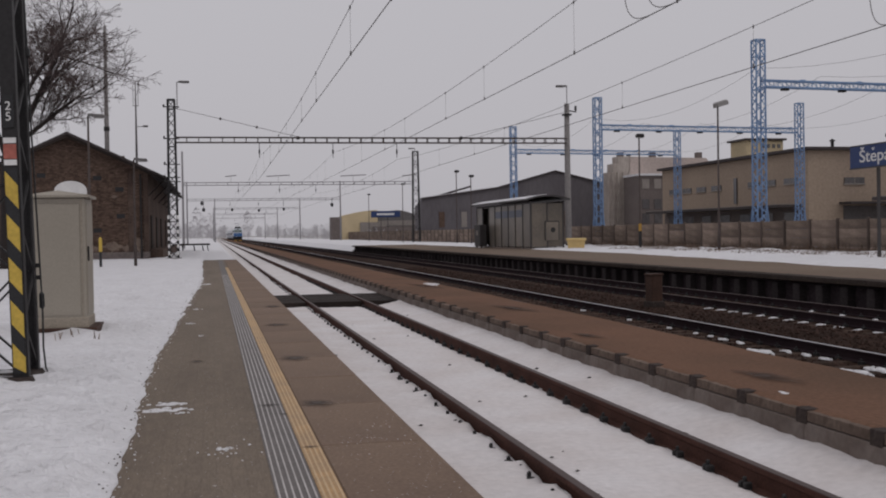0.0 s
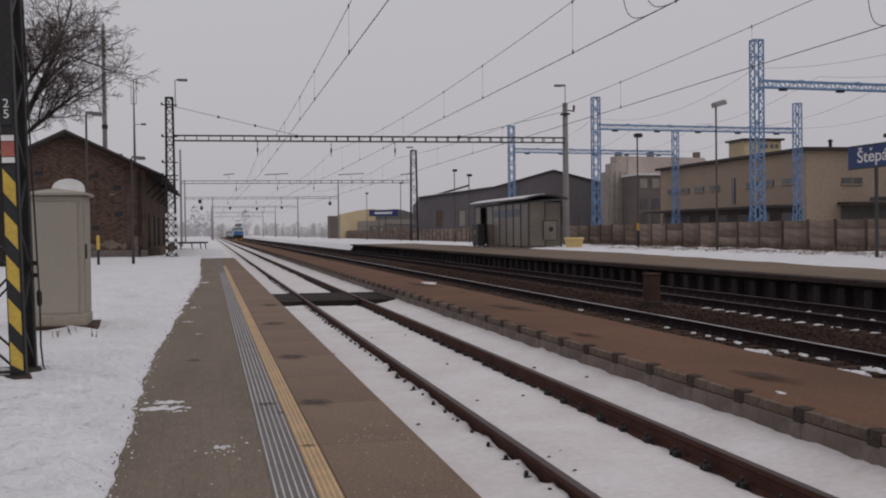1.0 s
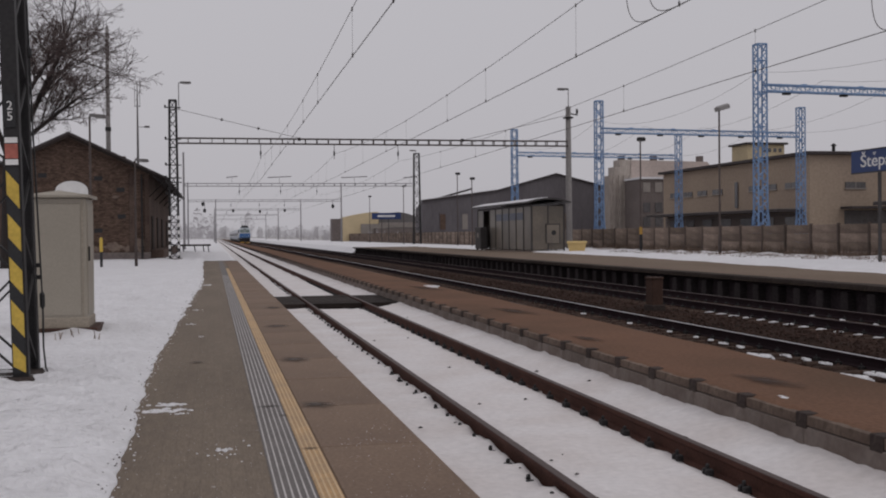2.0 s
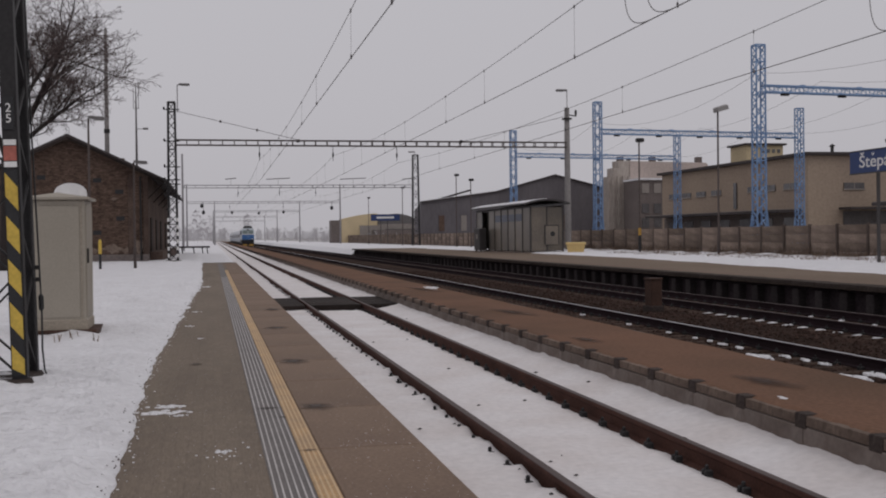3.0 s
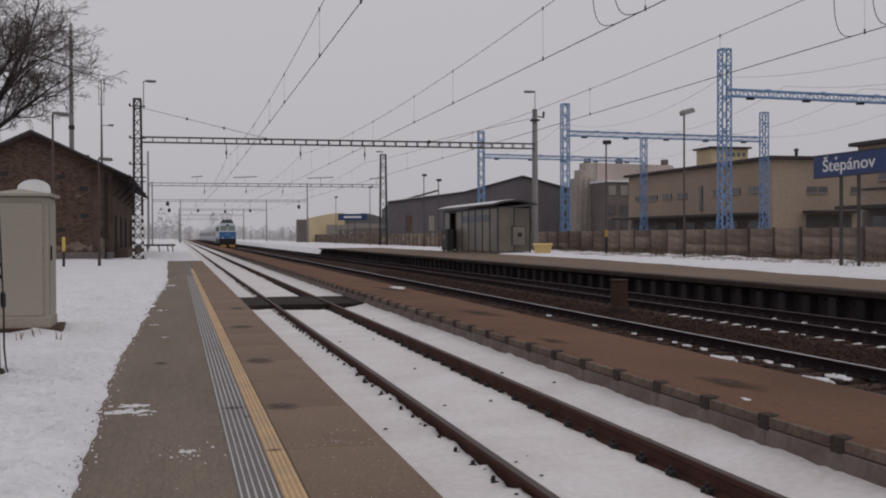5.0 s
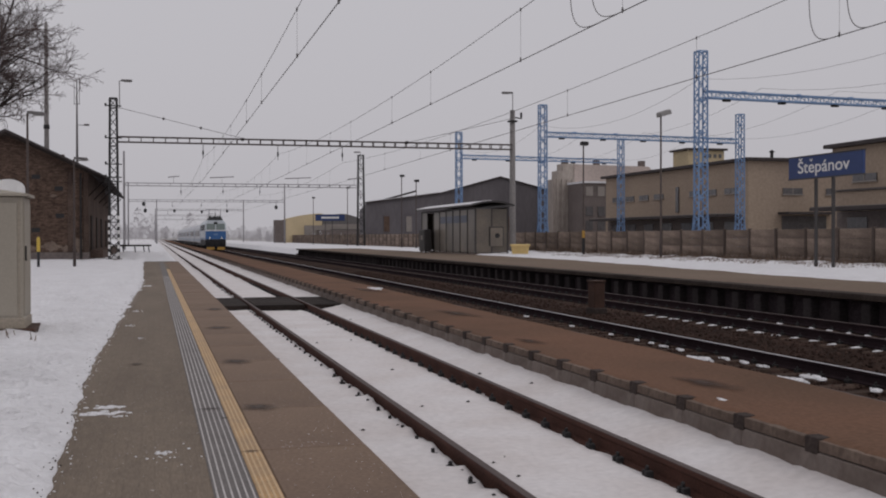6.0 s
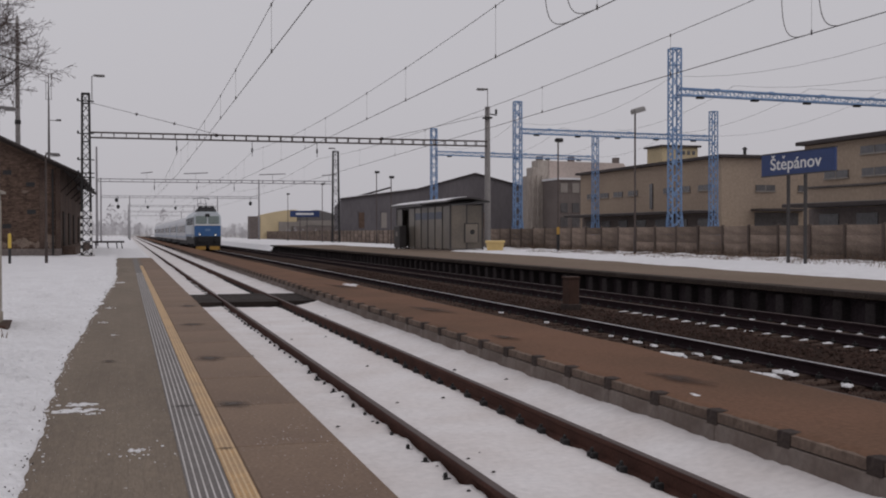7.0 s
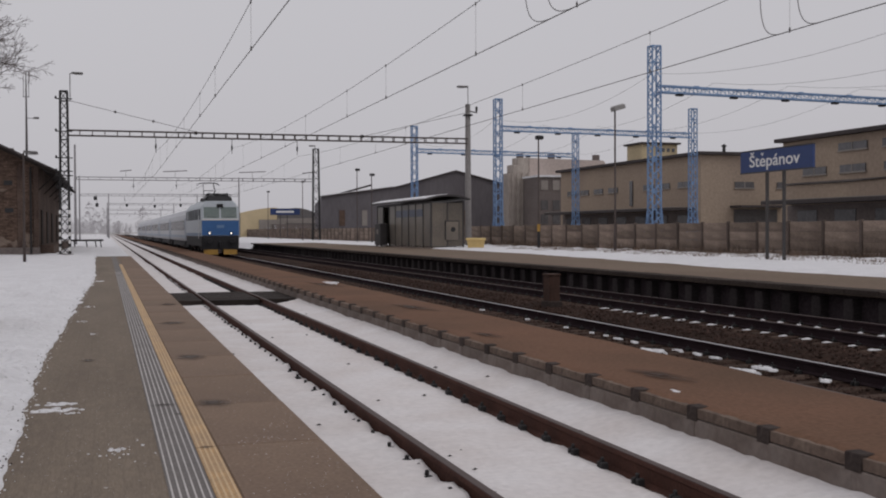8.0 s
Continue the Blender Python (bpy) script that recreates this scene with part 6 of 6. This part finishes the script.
def locomotive():
    """Front at y = 0, running towards -y; the origin lies on the track between the rails."""
    th = thing("locomotive", pose(T2, 390, Z2), "blue and grey electric locomotive with a raised pantograph", "locomotive")
    L, W = 16.7, 1.46
    # main body: side profile swept across, with a raked nose at both ends
    def nose(z):
        return 0.0 if z <= 2.55 else 0.36 * (z - 2.55) / 1.3

    def body_band(zs, w_of):
        b = Build()
        rows = []
        for z in zs:
            w, n = w_of(z), nose(z)
            c = 0.16
            ring = [(-w + c, n), (w - c, n), (w, n + c * 0.8), (w, L - n - c * 0.8), (w - c, L - n), (-w + c, L - n), (-w, L - n - c * 0.8), (-w, n + c * 0.8)]
            rows.append([(x, y, z) for x, y in ring])
        b.v = [p for rr in rows for p in rr]
        m = len(rows)
        b.f = [tuple(range(7, -1, -1)), tuple(range((m - 1) * 8, m * 8))]
        for k in range(m - 1):
            b.f += [(k * 8 + i, k * 8 + (i + 1) % 8, (k + 1) * 8 + (i + 1) % 8, (k + 1) * 8 + i) for i in range(8)]
        return b
    wide = lambda z: W if z < 3.45 else W - 0.32 * ((z - 3.45) / 0.45) ** 1.5
    body = part("body", body_band((1.38, 1.7, 2.2, 2.6, 3.0, 3.45, 3.65, 3.82, 3.90), wide), M_LOCO_GREY, th, "grey upper body")
    part("skirt", body_band((0.62, 1.38), lambda z: W - 0.03), M_LOCO_DARK, th, "dark underframe")
    part("front_panel", Build().box(-W + 0.04, W - 0.04, -0.03, 0.05, 1.44, 2.54, 0.03), M_LOCO_BLUE, body, "bright blue front")
    part("side_band", Build().box(-W - 0.012, -W + 0.01, 0.5, L - 0.5, 1.40, 1.62).box(W - 0.01, W + 0.012, 0.5, L - 0.5, 1.40, 1.62), M_COACH_BLUE, body, "blue band along the side")
    part("front_line", Build().box(-W + 0.06, W - 0.06, -0.045, 0.12, 2.54, 2.66, 0.01), M_WHITE, body, "white line below the windscreens")
    part("badge", Build().box(-0.28, 0.28, -0.05, -0.03, 1.98, 2.20), M_EMBLEM, body, "pale blue emblem plate")
    for s in (-1, 1):
        ws = Build()
        x0, x1 = (0.07, 1.26) if s > 0 else (-1.26, -0.07)
        za, zb = 2.72, 3.52
        ws.add([(x0, nose(za) - 0.02, za), (x1, nose(za) - 0.02, za), (x1, nose(zb) - 0.02, zb), (x0, nose(zb) - 0.02, zb),
                (x0, nose(za) + 0.06, za), (x1, nose(za) + 0.06, za), (x1, nose(zb) + 0.06, zb), (x0, nose(zb) + 0.06, zb)],
               [(0, 1, 2, 3), (7, 6, 5, 4), (0, 4, 5, 1), (1, 5, 6, 2), (2, 6, 7, 3), (3, 7, 4, 0)])
        g = part("windscreen", ws, M_LOCO_GLASS, body, "windscreen with the sky's reflection in its pale colour")
        part("wiper", Build().bar((s * 0.30, nose(2.74) - 0.05, 2.74), (s * 1.0, nose(2.80) - 0.05, 2.80), 0.02), M_BLACK, g)
        hl = part("headlight", Build().lathe([(0.11, 0), (0.11, 0.05), (0.07, 0.06)], 0, 0, 14), M_LOCO_DARK, body, at=pose(s * 0.83, -0.02, 1.60, 90, 0, 0))
        part("lens", Build().lathe([(0.05, 0.061), (0.04, 0.075)], 0, 0, 14), M_HEADLIGHT, hl, "lit headlight")
        part("buffer", Build().lathe([(0.11, 0), (0.11, 0.35), (0.24, 0.36), (0.24, 0.42), (0.18, 0.45)], 0, 0, 14), M_LOCO_DARK, th, at=pose(s * 0.875, 0.02, 1.02, 90, 0, 0))
        part("plough_plate", Build().add([(s * 0.22, -0.22, 0.03), (s * 1.28, -0.05, 0.03), (s * 1.28, 0.0, 0.40), (s * 0.22, -0.14, 0.40), (s * 0.22, -0.16, 0.03), (s * 1.28, 0.01, 0.03), (s * 1.28, 0.06, 0.40), (s * 0.22, -0.08, 0.40)],
                                         [(0, 1, 2, 3), (7, 6, 5, 4), (0, 4, 5, 1), (1, 5, 6, 2), (2, 6, 7, 3), (3, 7, 4, 0)]), M_LOCO_ORANGE, th, "ochre snow plough plate")
        # cab side window and door, louvres along the side
        for y in (0.85, 14.95):
            part("cab_window", Build().box(s * W - 0.02, s * W + 0.02, y, y + 0.85, 2.62, 3.40), M_SIDE_GLASS, body)
        part("cab_door", Build().box(s * W - 0.015, s * W + 0.015, 2.0, 2.65, 1.45, 3.45, 0), M_LOCO_GREY, body)
        part("door_window", Build().box(s * W - 0.02, s * W + 0.022, 2.05, 2.6, 2.4, 3.4), M_SIDE_GLASS, body)
        for y in (3.4, 5.2, 7.0, 8.8, 10.6, 12.4):
            part("louvre", Build().box(s * W - 0.02, s * W + 0.022, y, y + 1.1, 2.62, 3.40), M_SIDE_GLASS, body, "dark louvred side window")
        part("handrail", Build().bar((s * (W + 0.05), 1.9, 1.2), (s * (W + 0.05), 1.9, 2.9), 0.04), M_WHITE, body)
        part("step", Build().box(s * 1.1 - 0.2, s * 1.1 + 0.2, 0.5, 0.9, 0.3, 0.34).box(s * 1.1 - 0.2, s * 1.1 + 0.2, 0.5, 0.9, 0.55, 0.59), M_LOCO_DARK, th)
    part("front_beam", Build().box(-1.38, 1.38, -0.06, 0.12, 0.40, 1.42, 0.03), M_LOCO_DARK, th, "black buffer beam")
    part("coupling", Build().box(-0.14, 0.14, -0.32, 0.1, 0.55, 1.0, 0.04).bar((0.0, -0.3, 0.9), (0.03, -0.3, 0.25), 0.08), M_LOCO_DARK, th)
    part("top_lamp", Build().box(-0.24, 0.24, nose(3.5) - 0.10, nose(3.6) + 0.15, 3.50, 3.76, 0.04), M_LOCO_DARK, body)
    # roof gear
    part("roof_rim", Build().box(-1.12, 1.12, 0.45, 16.2, 3.88, 3.97, 0.04), M_LOCO_GREY, th, "pale roof rim")
    part("roof_hood", Build().sweep([(-1.05, 3.95), (1.05, 3.95), (1.0, 4.22), (0.72, 4.42), (-0.72, 4.42), (-1.0, 4.22)], 1.1, 4.9), M_LOCO_DARK, th, "dark roof equipment cover")
    part("hood_bevel", Build().add([(-1.0, 0.72, 3.96), (1.0, 0.72, 3.96), (0.7, 1.1, 4.36), (-0.7, 1.1, 4.36), (-1.0, 1.1, 3.96), (1.0, 1.1, 3.96)], [(0, 1, 2, 3), (0, 3, 4), (1, 5, 2), (0, 4, 5, 1), (3, 2, 5, 4)]), M_LOCO_DARK, th)
    part("roof_hood", Build().box(-0.85, 0.85, 5.6, 14.6, 3.95, 4.14, 0.08), M_LOCO_GREY, th, "pale long roof hood")
    rg = Build()
    for x in (-0.7, 0.0, 0.7):
        for y in (1.5, 2.8, 4.2):
            rg.lathe([(0.05, 4.36), (0.09, 4.42), (0.05, 4.48), (0.09, 4.53), (0.04, 4.60)], x, y, 8)
    rg.bar((-0.7, 1.5, 4.58), (-0.7, 4.2, 4.58), 0.05).bar((0.7, 1.5, 4.58), (0.7, 4.2, 4.58), 0.05).bar((-0.7, 2.8, 4.58), (0.7, 2.8, 4.58), 0.05)
    rg.bar((-0.95, 1.2, 4.46), (0.95, 1.2, 4.46), 0.05).bar((0.7, 4.2, 4.58), (0.2, 8.4, 4.5), 0.04)
    part("roof_insulators", rg, M_LOCO_DARK, th)
    # the raised pantograph: a frame on insulators, a lower and an upper arm, the bow
    pan = new("pantograph")
    pan.parent, pan.location = th, (0, 9.0, 0)
    pb, pt = 4.40, 5.66
    part("pan_frame", Build().bar((-0.55, 0, pb), (0.55, 0, pb), 0.07).bar((-0.55, 1.8, pb), (0.55, 1.8, pb), 0.07).bar((-0.55, 0, pb), (-0.55, 1.8, pb), 0.07).bar((0.55, 0, pb), (0.55, 1.8, pb), 0.07), M_LOCO_DARK, pan)
    for x, y in ((-0.55, 0), (0.55, 0), (-0.55, 1.8), (0.55, 1.8)):
        part("insulator", Build().lathe([(0.06, 4.12), (0.11, 4.18), (0.06, 4.24), (0.11, 4.30), (0.05, pb)], x, y, 8), M_LOCO_DARK, pan)
    part("pan_arm", Build().bar((-0.3, 1.7, pb), (-0.50, 0.1, pb + 0.62), 0.06).bar((0.3, 1.7, pb), (0.50, 0.1, pb + 0.62), 0.06).bar((-0.50, 0.1, pb + 0.62), (0.50, 0.1, pb + 0.62), 0.05), M_LOCO_DARK, pan, "lower arm")
    part("pan_arm", Build().bar((-0.50, 0.1, pb + 0.62), (-0.42, 1.3, pt), 0.05).bar((0.50, 0.1, pb + 0.62), (0.42, 1.3, pt), 0.05), M_LOCO_DARK, pan, "upper arm")
    for y in (1.15, 1.5):
        part("pan_head", Build().path([(-0.95, y, pt - 0.16), (-0.78, y, pt - 0.02), (-0.5, y, pt + 0.03), (0.5, y, pt + 0.03), (0.78, y, pt - 0.02), (0.95, y, pt - 0.16)], 0.06), M_LOCO_DARK, pan, "bowed contact strip")
    for y in (2.2, 5.4, 11.3, 14.5):
        wheelset(th, y, 0.6)
    for y in (3.8, 12.9):
        part("bogie_frame", Build().box(-1.15, 1.15, y - 2.3, y + 2.3, 0.42, 0.85, 0.05), M_LOCO_DARK, th)
    return th


def coach(first):
    th = thing("passenger_coach", pose(T2, 420, Z2), "pale grey and blue passenger coach", "railway coach", "coaches of the train")
    L, W = 26.0, 1.42
    prof = [(-W + 0.05, 0.95), (W - 0.05, 0.95), (W, 1.2), (W, 3.0), (W - 0.10, 3.4), (W - 0.45, 3.88), (0.5, 4.05), (-0.5, 4.05), (-W + 0.45, 3.88), (-W + 0.10, 3.4), (-W, 3.0), (-W, 1.2)]
    body = part("body", Build().sweep(prof, 0.2, L - 0.2), M_COACH, th, "pale grey coach body")
    for s in (-1, 1):
        part("blue_band", Build().box(s * W - 0.012, s * W + 0.012, 0.3, L - 0.3, 1.25, 1.5), M_COACH_BAND, body)
        part("window_band", Build().box(s * W - 0.010, s * W + 0.010, 2.2, L - 2.2, 1.98, 2.86), M_STEEL_GREY, body, "grey window band")
        for i in range(10):
            y = 3.0 + i * 2.05
            part("window", Build().box(s * W - 0.02, s * W + 0.018, y, y + 1.4, 2.02, 2.82), M_WINDOW, body)
        for y in (0.7, L - 1.6):
            part("door", Build().box(s * W - 0.015, s * W + 0.016, y, y + 0.9, 1.1, 3.1), M_COACH_BAND, body)
    part("underframe", Build().box(-1.2, 1.2, 4.8, L - 4.8, 0.45, 0.95, 0.05), M_LOCO_DARK, th)
    part("gangway", Build().box(-0.55, 0.55, 0.0, 0.2, 1.1, 3.3).box(-0.55, 0.55, L - 0.2, L, 1.1, 3.3), M_LOCO_DARK, th)
    for y in (3.2, L - 3.2):
        part("bogie_frame", Build().box(-1.1, 1.1, y - 1.7, y + 1.7, 0.35, 0.8, 0.05), M_LOCO_DARK, th)
        wheelset(th, y - 1.25, 0.46)
        wheelset(th, y + 1.25, 0.46)
    return th


loco = locomotive()
loco.scale = (1.0, 1.0, 1.06)
coaches = [coach(True)]
for k in range(5):
    coaches.append(copy_thing(coaches[0], coaches[0].matrix_basis.copy()))

START, SPEED = 370.5, 35.6


def motions():
    def run(ob, behind):
        walk(ob, [(t, pose(T2, START - SPEED * t + behind, Z2)) for t in (0.0, 2.0, 4.0, 6.0, 8.0)])
    run(loco, 0.0)
    for k, c in enumerate(coaches):
        run(c, 17.2 + 26.4 * k)


motions()
